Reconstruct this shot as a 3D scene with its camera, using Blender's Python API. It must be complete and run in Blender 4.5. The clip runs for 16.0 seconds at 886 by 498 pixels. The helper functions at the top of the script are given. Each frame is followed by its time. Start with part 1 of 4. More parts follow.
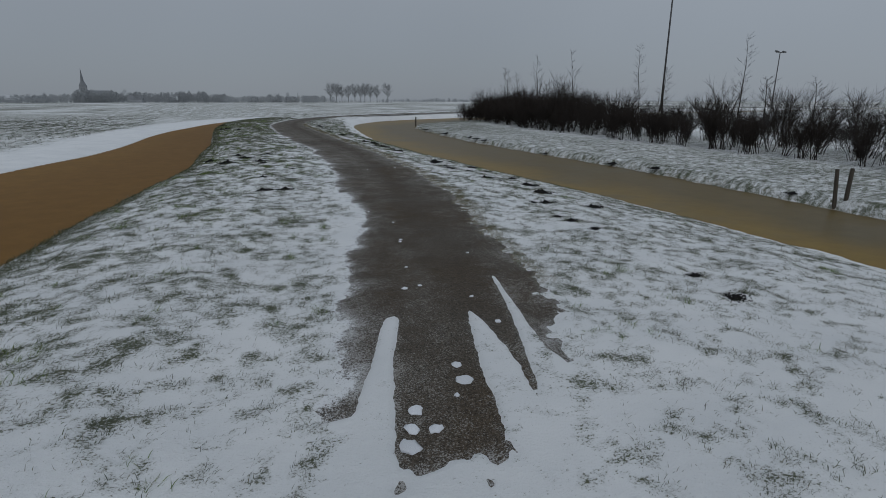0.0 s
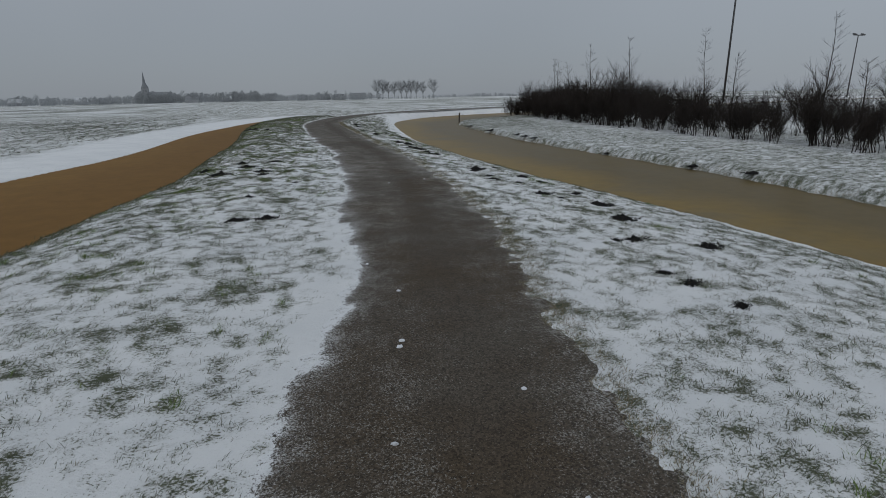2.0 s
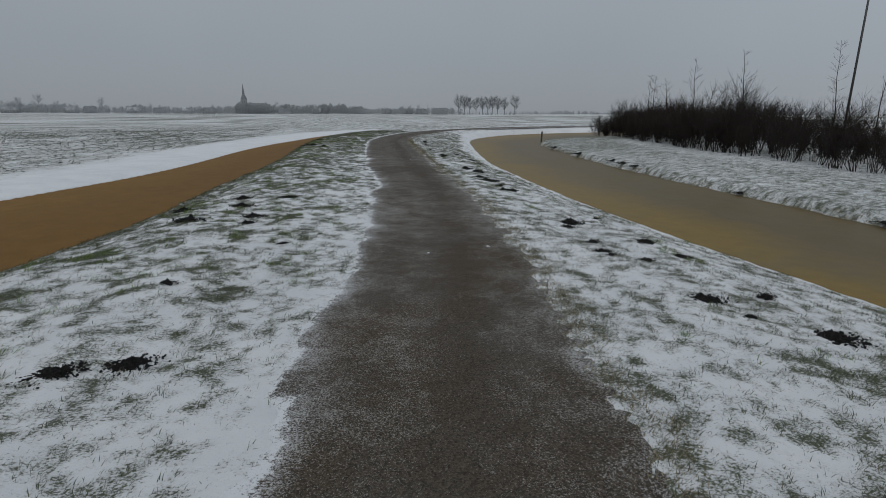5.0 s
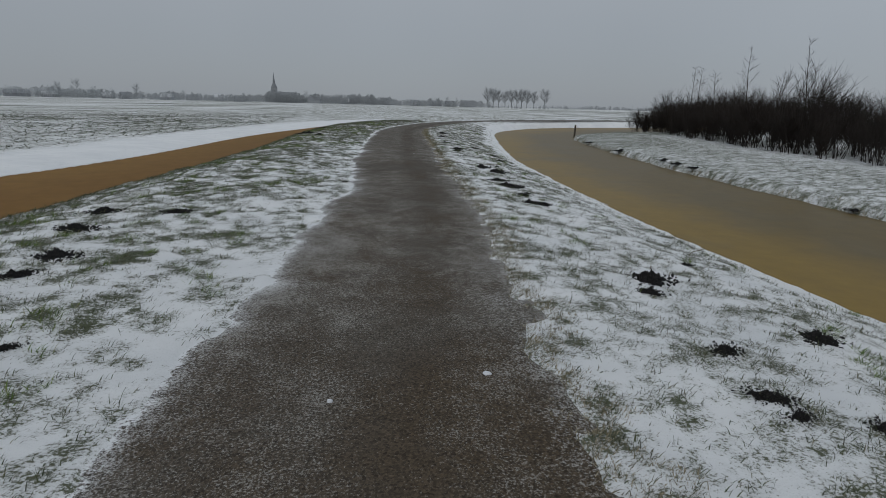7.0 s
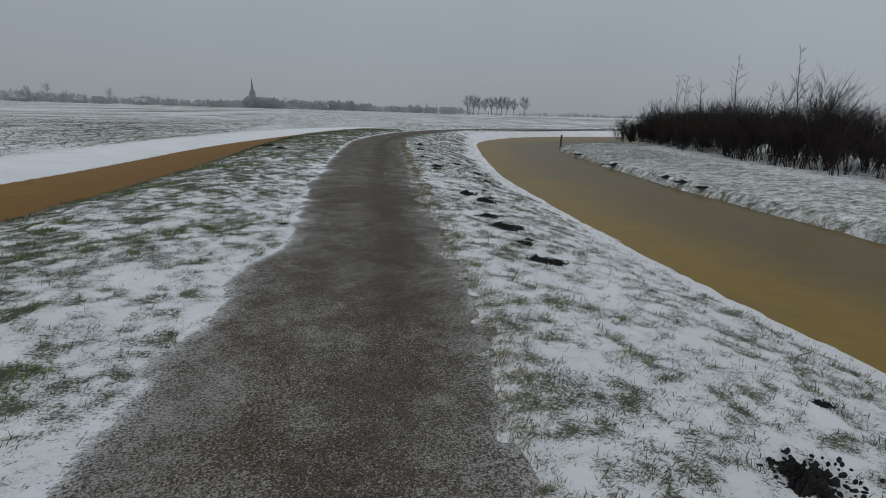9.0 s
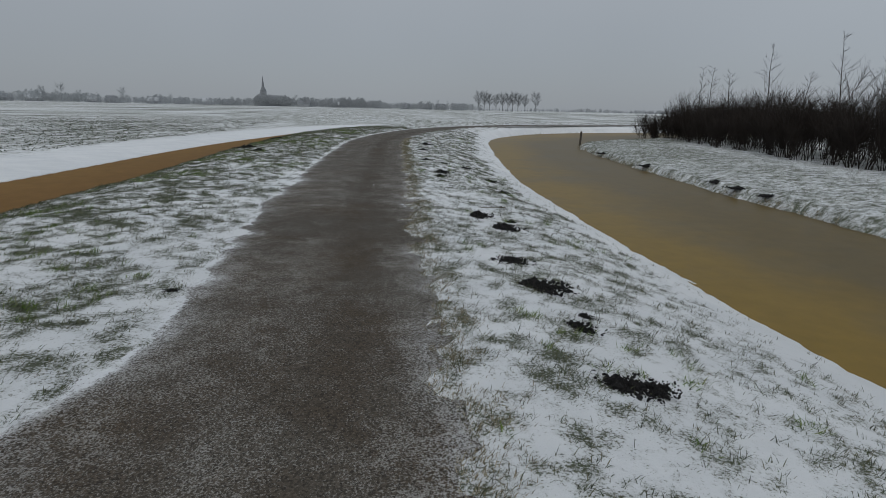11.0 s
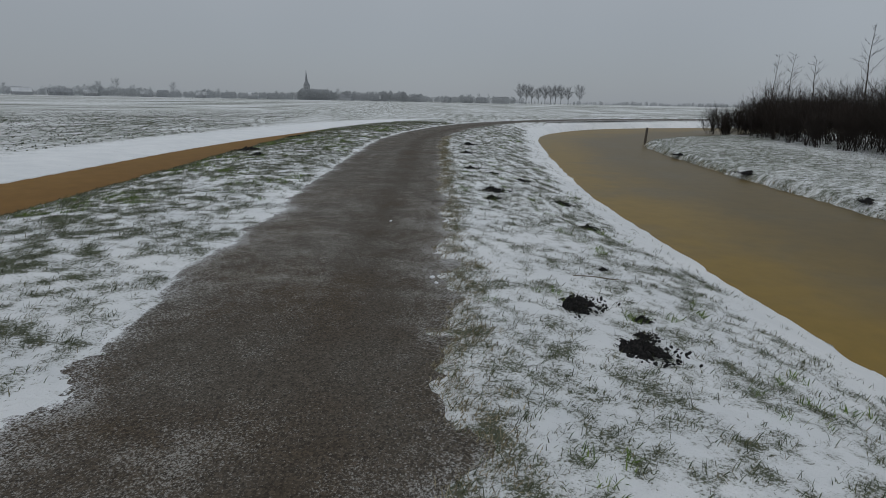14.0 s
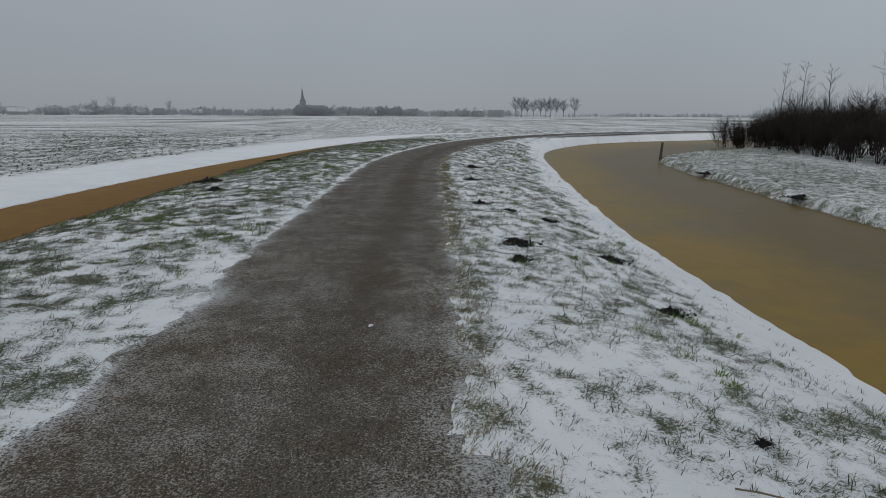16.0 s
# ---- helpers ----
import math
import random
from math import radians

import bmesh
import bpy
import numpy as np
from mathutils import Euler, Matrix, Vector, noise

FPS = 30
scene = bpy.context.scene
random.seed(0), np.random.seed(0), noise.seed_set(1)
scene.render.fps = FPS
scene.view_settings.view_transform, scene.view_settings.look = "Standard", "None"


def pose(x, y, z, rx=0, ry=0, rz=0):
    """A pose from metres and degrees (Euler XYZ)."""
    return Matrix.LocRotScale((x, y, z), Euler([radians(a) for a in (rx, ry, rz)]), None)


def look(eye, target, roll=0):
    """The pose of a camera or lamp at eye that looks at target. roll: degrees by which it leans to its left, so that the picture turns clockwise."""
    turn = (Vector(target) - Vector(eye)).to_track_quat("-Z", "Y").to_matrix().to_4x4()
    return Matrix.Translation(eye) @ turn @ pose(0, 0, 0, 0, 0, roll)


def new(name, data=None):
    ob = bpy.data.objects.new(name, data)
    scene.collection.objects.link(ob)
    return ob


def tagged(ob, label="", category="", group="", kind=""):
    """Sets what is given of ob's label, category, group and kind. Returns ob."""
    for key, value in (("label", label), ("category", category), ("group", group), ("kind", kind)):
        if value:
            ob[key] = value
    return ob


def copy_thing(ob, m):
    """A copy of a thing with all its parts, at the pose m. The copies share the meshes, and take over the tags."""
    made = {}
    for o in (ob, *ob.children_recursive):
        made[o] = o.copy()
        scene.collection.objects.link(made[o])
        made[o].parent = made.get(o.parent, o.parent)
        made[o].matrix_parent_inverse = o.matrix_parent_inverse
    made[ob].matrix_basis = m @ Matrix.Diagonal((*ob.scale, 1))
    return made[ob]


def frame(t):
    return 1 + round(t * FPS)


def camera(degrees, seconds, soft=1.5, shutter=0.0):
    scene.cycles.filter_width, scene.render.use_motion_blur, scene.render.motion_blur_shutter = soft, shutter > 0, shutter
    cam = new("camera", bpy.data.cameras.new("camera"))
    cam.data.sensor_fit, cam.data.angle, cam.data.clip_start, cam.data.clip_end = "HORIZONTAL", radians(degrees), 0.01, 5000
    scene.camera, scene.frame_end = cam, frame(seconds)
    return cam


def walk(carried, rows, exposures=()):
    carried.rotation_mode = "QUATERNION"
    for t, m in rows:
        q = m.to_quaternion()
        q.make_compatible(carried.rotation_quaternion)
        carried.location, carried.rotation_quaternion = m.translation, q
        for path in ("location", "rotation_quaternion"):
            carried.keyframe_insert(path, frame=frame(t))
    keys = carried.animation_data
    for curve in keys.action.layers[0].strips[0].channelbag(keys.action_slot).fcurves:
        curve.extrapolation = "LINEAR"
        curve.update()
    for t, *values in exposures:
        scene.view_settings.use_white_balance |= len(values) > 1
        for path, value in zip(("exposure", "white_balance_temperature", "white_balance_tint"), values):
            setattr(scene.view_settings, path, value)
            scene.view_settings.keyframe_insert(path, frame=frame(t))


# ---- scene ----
cam = camera(80.3, 16.0, soft=0.8)
PATH = [
    (0, (-4.925, -0.688, 1.614), (-4.097, 1.051, 1.072), 0.0),
    (0.5, (-4.569, -0.024, 1.618), (-3.772, 1.724, 1.064), 0.2),
    (1, (-4.217, 0.614, 1.591), (-3.423, 2.367, 1.047), -0.2),
    (1.5, (-3.913, 1.319, 1.566), (-3.206, 3.106, 1.013), -0.8),
    (2, (-3.606, 1.928, 1.578), (-2.939, 3.729, 1.021), -1.1),
    (2.5, (-3.298, 2.539, 1.585), (-2.71, 4.372, 1.044), -1.6),
    (3, (-3.061, 3.179, 1.58), (-2.492, 5.015, 1.028), -0.8),
    (3.5, (-2.789, 3.816, 1.597), (-2.223, 5.657, 1.058), -0.4),
    (4, (-2.609, 4.503, 1.598), (-2.058, 6.355, 1.082), 0.1),
    (4.5, (-2.419, 5.148, 1.593), (-1.908, 7.015, 1.091), 0.2),
    (4.7, (-2.323, 5.406, 1.593), (-1.865, 7.288, 1.094), -0.1),
    (6.8, (-1.008, 9.242, 1.32), (-0.703, 11.149, 0.801), 1.2),
    (7, (-0.937, 9.495, 1.313), (-0.621, 11.398, 0.786), 1.4),
    (7.5, (-0.797, 10.136, 1.338), (-0.452, 12.033, 0.807), 1.7),
    (8, (-0.685, 10.727, 1.401), (-0.252, 12.613, 0.895), 2.0),
    (8.5, (-0.552, 11.312, 1.419), (-0.135, 13.204, 0.926), 1.5),
    (9, (-0.469, 11.857, 1.438), (-0.081, 13.754, 0.935), 1.7),
    (9.2, (-0.405, 12.116, 1.432), (-0.029, 14.016, 0.933), 1.6),
    (11.3, (0.276, 14.95, 1.382), (0.612, 16.85, 0.857), 1.2),
    (11.5, (0.346, 15.184, 1.394), (0.669, 17.085, 0.863), 1.2),
    (12, (0.524, 15.754, 1.382), (0.8, 17.662, 0.851), 1.0),
    (12.5, (0.592, 16.343, 1.338), (0.79, 18.258, 0.799), 1.0),
    (13, (0.623, 16.983, 1.337), (0.788, 18.896, 0.778), 1.3),
    (13.5, (0.623, 17.6, 1.342), (0.733, 19.514, 0.773), 0.9),
    (14, (0.603, 18.217, 1.36), (0.805, 20.132, 0.819), 1.1),
    (14.5, (0.621, 18.84, 1.38), (0.812, 20.76, 0.853), 0.3),
    (15, (0.608, 19.511, 1.401), (0.815, 21.432, 0.886), 0.4),
    (15.5, (0.689, 20.101, 1.412), (0.909, 22.023, 0.905), 0.3),
    (16, (0.747, 20.702, 1.454), (0.958, 22.629, 0.961), 0.3),
]
EXPOSURES = [(0, -0.33, 6300, 10), (1.5, -0.21, 6400, 10), (4.5, -0.14, 6500, 10), (7, -0.05, 6550, 10), (16, 0, 6550, 10)]
walk(cam, [(t, look(eye, target, roll)) for t, eye, target, roll in PATH], EXPOSURES)

# the light: an overcast winter sky and a weak, very wide sun behind the clouds
world = bpy.data.worlds.new("overcast_sky")
scene.world = world
world.use_nodes = True
wn, wl = world.node_tree.nodes, world.node_tree.links
wn.clear()
w_out = wn.new("ShaderNodeOutputWorld")
w_add = wn.new("ShaderNodeAddShader")
w_sky = wn.new("ShaderNodeTexSky")
w_sky.sky_type, w_sky.sun_disc, w_sky.sun_elevation, w_sky.sun_rotation = "NISHITA", False, radians(35), radians(200)
w_skybg = wn.new("ShaderNodeBackground")
w_skybg.inputs[1].default_value = 0.004
w_cloud = wn.new("ShaderNodeBackground")
w_tc = wn.new("ShaderNodeTexCoord")
w_sep = wn.new("ShaderNodeSeparateXYZ")
w_ramp = wn.new("ShaderNodeValToRGB")
w_noise = wn.new("ShaderNodeTexNoise")
w_noise.inputs["Scale"].default_value, w_noise.inputs["Detail"].default_value = 1.6, 3.0
w_mul = wn.new("ShaderNodeMix")
w_mul.data_type, w_mul.blend_type = "RGBA", "MULTIPLY"
w_mul.inputs["Factor"].default_value = 0.22
el = w_ramp.color_ramp.elements
el[0].position, el[0].color = 0.0, (0.252, 0.279, 0.311, 1)
el[1].position, el[1].color = 1.0, (0.50, 0.54, 0.578, 1)
mid = el.new(0.12)
mid.color = (0.284, 0.314, 0.350, 1)
mid = el.new(0.45)
mid.color = (0.38, 0.415, 0.452, 1)
wl.new(w_tc.outputs["Generated"], w_sep.inputs[0])
wl.new(w_sep.outputs["Z"], w_ramp.inputs[0])
wl.new(w_tc.outputs["Generated"], w_noise.inputs["Vector"])
wl.new(w_ramp.outputs[0], w_mul.inputs["A"])
wl.new(w_noise.outputs["Fac"], w_mul.inputs["B"])
w_east = wn.new("ShaderNodeMapRange")
w_east.inputs["From Min"].default_value, w_east.inputs["From Max"].default_value = 0.45, 0.95
w_east.inputs["To Min"].default_value, w_east.inputs["To Max"].default_value = 1.0, 1.22
w_scale = wn.new("ShaderNodeVectorMath")
w_scale.operation = "SCALE"
wl.new(w_sep.outputs["X"], w_east.inputs["Value"])
wl.new(w_mul.outputs["Result"], w_scale.inputs[0])
wl.new(w_east.outputs[0], w_scale.inputs["Scale"])
wl.new(w_scale.outputs[0], w_cloud.inputs[0])
wl.new(w_sky.outputs[0], w_skybg.inputs[0])
wl.new(w_skybg.outputs[0], w_add.inputs[0])
wl.new(w_cloud.outputs[0], w_add.inputs[1])
wl.new(w_add.outputs[0], w_out.inputs[0])
w_cloud.inputs[1].default_value = 1.14

sun = new("sun", bpy.data.lights.new("sun", "SUN"))
sun.data.energy, sun.data.angle, sun.data.color = 0.5, radians(40), (1.0, 0.97, 0.93)
sun.matrix_world = look((0, 0, 50), (18, 45, 15))


# ---- materials ----
def mat(name):
    m = bpy.data.materials.new(name)
    m.use_nodes = True
    n, l = m.node_tree.nodes, m.node_tree.links
    return m, n, l, n["Principled BSDF"]


def node(n, kind, **values):
    made = n.new(kind)
    for key, value in values.items():
        made.inputs[key.replace("_", " ")].default_value = value
    return made


def ramp(n, *stops):
    made = n.new("ShaderNodeValToRGB")
    e = made.color_ramp.elements
    while len(e) < len(stops):
        e.new(0.5)
    for k, (at, colour) in enumerate(stops):
        e[k].position = at
        e[k].color = (*colour, 1) if len(colour) == 3 else colour
    return made


def mixer(n, l, fac, a, b, blend="MIX"):
    made = n.new("ShaderNodeMix")
    made.data_type, made.blend_type = "RGBA", blend
    for socket, value in (("Factor", fac), ("A", a), ("B", b)):
        if hasattr(value, "links"):
            l.new(value, made.inputs[socket])
        elif isinstance(value, (int, float)):
            made.inputs[socket].default_value = value
        else:
            made.inputs[socket].default_value = (*value, 1)
    return made.outputs["Result"]


def maths(n, l, kind, a, b=0.0, clamp=False):
    made = n.new("ShaderNodeMath")
    made.operation, made.use_clamp = kind, clamp
    for k, value in enumerate((a, b)):
        if hasattr(value, "links"):
            l.new(value, made.inputs[k])
        else:
            made.inputs[k].default_value = value
    return made.outputs[0]


def plain(name, colours, scale=4.0, rough=0.8, bump=0.3, metallic=0.0, stretch=(1, 1, 1), vary=0.25):
    """Noise between colours at two scales, with relief; each object a little lighter or darker."""
    m, n, l, p = mat(name)
    tc = n.new("ShaderNodeTexCoord")
    mp = n.new("ShaderNodeMapping")
    mp.inputs["Scale"].default_value = stretch
    l.new(tc.outputs["Object"], mp.inputs["Vector"])
    big = node(n, "ShaderNodeTexNoise", Scale=scale, Detail=5.0, Roughness=0.65)
    fine = node(n, "ShaderNodeTexNoise", Scale=scale * 9, Detail=4.0, Roughness=0.7)
    l.new(mp.outputs[0], big.inputs["Vector"])
    l.new(mp.outputs[0], fine.inputs["Vector"])
    r = ramp(n, *[(0.3 + 0.4 * k / max(1, len(colours) - 1), c) for k, c in enumerate(colours)])
    l.new(big.outputs["Fac"], r.inputs[0])
    info = n.new("ShaderNodeObjectInfo")
    spread = maths(n, l, "ADD", maths(n, l, "MULTIPLY", info.outputs["Random"], vary), 1.0 - vary / 2)
    shade = maths(n, l, "MULTIPLY", maths(n, l, "ADD", maths(n, l, "MULTIPLY", fine.outputs["Fac"], 0.7), 0.65), spread)
    both = n.new("ShaderNodeVectorMath")
    both.operation = "SCALE"
    l.new(r.outputs[0], both.inputs[0])
    l.new(shade, both.inputs["Scale"])
    l.new(both.outputs[0], p.inputs["Base Color"])
    p.inputs["Roughness"].default_value, p.inputs["Metallic"].default_value = rough, metallic
    p.inputs["Specular IOR Level"].default_value = 0.3
    b = node(n, "ShaderNodeBump", Strength=bump, Distance=0.01)
    l.new(fine.outputs["Fac"], b.inputs["Height"])
    l.new(b.outputs[0], p.inputs["Normal"])
    return m


def snow_ground_material():
    """Wind-blown snow on short grass: where the mesh's cover attribute is high the turf shows through."""
    m, n, l, p = mat("snowy_turf")
    tc = n.new("ShaderNodeTexCoord")
    at = n.new("ShaderNodeAttribute")
    at.attribute_name = "cover"
    mp = n.new("ShaderNodeMapping")
    mp.inputs["Scale"].default_value = (0.85, 1.1, 1.0)
    l.new(tc.outputs["Object"], mp.inputs["Vector"])
    broad = node(n, "ShaderNodeTexNoise", Scale=1.1, Detail=3.0, Roughness=0.6)
    tuft = node(n, "ShaderNodeTexNoise", Scale=8.5, Detail=6.0, Roughness=0.75)
    blade = node(n, "ShaderNodeTexNoise", Scale=62.0, Detail=4.0, Roughness=0.8)
    for t in (broad, tuft, blade):
        l.new(mp.outputs[0], t.inputs["Vector"])
    # how much turf shows
    s = maths(n, l, "ADD", at.outputs["Fac"], maths(n, l, "MULTIPLY", maths(n, l, "SUBTRACT", tuft.outputs["Fac"], 0.5), 2.0))
    s = maths(n, l, "ADD", s, maths(n, l, "MULTIPLY", maths(n, l, "SUBTRACT", blade.outputs["Fac"], 0.5), 3.0))
    show = ramp(n, (0.48, (0, 0, 0)), (0.78, (0.95, 0.95, 0.95)))
    l.new(s, show.inputs[0])
    turf = ramp(n, (0.30, (0.028, 0.034, 0.022)), (0.48, (0.056, 0.068, 0.032)), (0.62, (0.088, 0.094, 0.050)), (0.78, (0.17, 0.15, 0.095)))
    l.new(blade.outputs["Fac"], turf.inputs[0])
    snow = ramp(n, (0.25, (0.73, 0.755, 0.78)), (0.75, (0.86, 0.875, 0.89)))
    l.new(broad.outputs["Fac"], snow.inputs[0])
    # greener sward in places
    lush = ramp(n, (0.44, (0, 0, 0)), (0.60, (1, 1, 1)))
    l.new(broad.outputs["Fac"], lush.inputs[0])
    green = ramp(n, (0.30, (0.024, 0.032, 0.012)), (0.52, (0.056, 0.080, 0.020)), (0.74, (0.13, 0.145, 0.05)))
    l.new(blade.outputs["Fac"], green.inputs[0])
    sward = mixer(n, l, maths(n, l, "MULTIPLY", lush.outputs[0], 0.3), turf.outputs[0], green.outputs[0])
    # thin, half-melted snow with the sward glimmering through
    t = maths(n, l, "ADD", at.outputs["Fac"], maths(n, l, "MULTIPLY", maths(n, l, "SUBTRACT", tuft.outputs["Fac"], 0.5), 2.2))
    thin = ramp(n, (0.20, (0, 0, 0)), (0.66, (1, 1, 1)))
    l.new(t, thin.inputs[0])
    white = mixer(n, l, maths(n, l, "MULTIPLY", thin.outputs[0], 0.30), snow.outputs[0], (0.30, 0.31, 0.29))
    col = mixer(n, l, show.outputs[0], white, sward)
    l.new(col, p.inputs["Base Color"])
    p.inputs["Roughness"].default_value = 0.75
    p.inputs["Specular IOR Level"].default_value = 0.2
    h = maths(n, l, "ADD", tuft.outputs["Fac"], maths(n, l, "MULTIPLY", blade.outputs["Fac"], 0.45))
    b = node(n, "ShaderNodeBump", Strength=0.8, Distance=0.03)
    l.new(h, b.inputs["Height"])
    l.new(b.outputs[0], p.inputs["Normal"])
    return m


def asphalt_material():
    """Worn asphalt with chippings, brown damp patches and frost that thickens towards the edges."""
    m, n, l, p = mat("frosty_asphalt")
    tc = n.new("ShaderNodeTexCoord")
    rime = n.new("ShaderNodeAttribute")
    rime.attribute_name = "rime"
    edge = rime.outputs["Fac"]
    patch = node(n, "ShaderNodeTexNoise", Scale=0.75, Detail=4.0, Roughness=0.62)
    grain = node(n, "ShaderNodeTexNoise", Scale=95.0, Detail=4.0, Roughness=0.8)
    stone = n.new("ShaderNodeTexVoronoi")
    stone.inputs["Scale"].default_value = 95.0
    speck = node(n, "ShaderNodeTexNoise", Scale=60.0, Detail=6.0, Roughness=0.75)
    drift = node(n, "ShaderNodeTexNoise", Scale=2.1, Detail=5.0, Roughness=0.7)
    cluster = node(n, "ShaderNodeTexNoise", Scale=7.0, Detail=4.0, Roughness=0.7)
    for t in (patch, grain, stone, speck, drift, cluster):
        l.new(tc.outputs["Object"], t.inputs["Vector"])
    base = ramp(n, (0.38, (0.062, 0.046, 0.030)), (0.50, (0.066, 0.053, 0.040)), (0.62, (0.076, 0.065, 0.052)))
    l.new(patch.outputs["Fac"], base.inputs[0])
    chips = ramp(n, (0.0, (0.3, 0.3, 0.3)), (1.0, (1.9, 1.9, 1.9)))
    l.new(stone.outputs["Color"], chips.inputs[0])
    col = mixer(n, l, 0.8, base.outputs[0], chips.outputs[0], "MULTIPLY")
    gr = ramp(n, (0.3, (0.45, 0.45, 0.45)), (0.7, (1.5, 1.5, 1.5)))
    l.new(grain.outputs["Fac"], gr.inputs[0])
    col = mixer(n, l, 0.75, col, gr.outputs[0], "MULTIPLY")
    # frost: fine specks, gathered in drifts and along the edges
    f = maths(n, l, "ADD", maths(n, l, "MULTIPLY", maths(n, l, "POWER", edge, 1.5), 0.34), maths(n, l, "MULTIPLY", maths(n, l, "SUBTRACT", drift.outputs["Fac"], 0.5), 0.8))
    f = maths(n, l, "ADD", f, maths(n, l, "MULTIPLY", maths(n, l, "SUBTRACT", cluster.outputs["Fac"], 0.5), 0.5))
    # a rimed stretch and a damp brown one further on
    where = n.new("ShaderNodeSeparateXYZ")
    l.new(tc.outputs["Object"], where.inputs[0])
    for at, wide, amount in ((14.4, 1.9, 0.09), (24.2, 2.4, 0.06), (19.0, 0.9, 0.05), (20.9, 0.8, -0.15), (4.6, 2.6, -0.10), (7.2, 1.8, -0.06), (11.8, 1.2, -0.05)):
        off = maths(n, l, "DIVIDE", maths(n, l, "SUBTRACT", where.outputs["Y"], at), wide)
        bell = maths(n, l, "POWER", 2.718, maths(n, l, "MULTIPLY", maths(n, l, "MULTIPLY", off, off), -1.0))
        f = maths(n, l, "ADD", f, maths(n, l, "MULTIPLY", bell, amount))
    # lengthwise: two brushed wheel lanes, damp and brown, and a rimed strip on the ditch side
    lanes = n.new("ShaderNodeUVMap")
    lanes.uv_map = "lanes"
    lane = n.new("ShaderNodeSeparateXYZ")
    l.new(lanes.outputs[0], lane.inputs[0])
    for at, wide, amount in ((0.61, 0.07, -0.12), (0.30, 0.10, 0.05), (0.46, 0.06, 0.05), (0.74, 0.05, 0.05)):
        off = maths(n, l, "DIVIDE", maths(n, l, "SUBTRACT", maths(n, l, "ADD", lane.outputs["X"], maths(n, l, "MULTIPLY", drift.outputs["Fac"], 0.06)), at + 0.03), wide)
        bell = maths(n, l, "POWER", 2.718, maths(n, l, "MULTIPLY", maths(n, l, "MULTIPLY", off, off), -1.0))
        f = maths(n, l, "ADD", f, maths(n, l, "MULTIPLY", bell, amount))
    f = maths(n, l, "ADD", f, maths(n, l, "MULTIPLY", maths(n, l, "SUBTRACT", speck.outputs["Fac"], 0.5), 1.5))
    f = maths(n, l, "ADD", f, maths(n, l, "MULTIPLY", maths(n, l, "SUBTRACT", grain.outputs["Fac"], 0.5), 2.3))
    fr = ramp(n, (0.07, (0, 0, 0)), (0.39, (1, 1, 1)))
    l.new(f, fr.inputs[0])
    frost = maths(n, l, "MULTIPLY", fr.outputs[0], 0.78)
    lying = mixer(n, l, maths(n, l, "POWER", edge, 2.0), (0.37, 0.36, 0.338), (0.74, 0.76, 0.785))
    col = mixer(n, l, frost, col, lying)
    # drifted grains that close up into snow at the very edge
    g = maths(n, l, "ADD", maths(n, l, "MULTIPLY", maths(n, l, "SUBTRACT", edge, 0.86), 2.6), maths(n, l, "MULTIPLY", maths(n, l, "SUBTRACT", speck.outputs["Fac"], 0.5), 2.4))
    g = maths(n, l, "ADD", g, maths(n, l, "MULTIPLY", maths(n, l, "SUBTRACT", cluster.outputs["Fac"], 0.5), 1.6))
    gr2 = ramp(n, (0.02, (0, 0, 0)), (0.22, (1, 1, 1)))
    l.new(g, gr2.inputs[0])
    closing = maths(n, l, "MULTIPLY", gr2.outputs[0], maths(n, l, "POWER", edge, 1.5))
    col = mixer(n, l, closing, col, (0.74, 0.76, 0.785))
    l.new(col, p.inputs["Base Color"])
    p.inputs["Roughness"].default_value = 0.82
    p.inputs["Specular IOR Level"].default_value = 0.22
    h = maths(n, l, "ADD", maths(n, l, "MULTIPLY", stone.outputs["Distance"], 0.6), grain.outputs["Fac"])
    b = node(n, "ShaderNodeBump", Strength=0.55, Distance=0.008)
    l.new(h, b.inputs["Height"])
    l.new(b.outputs[0], p.inputs["Normal"])
    return m


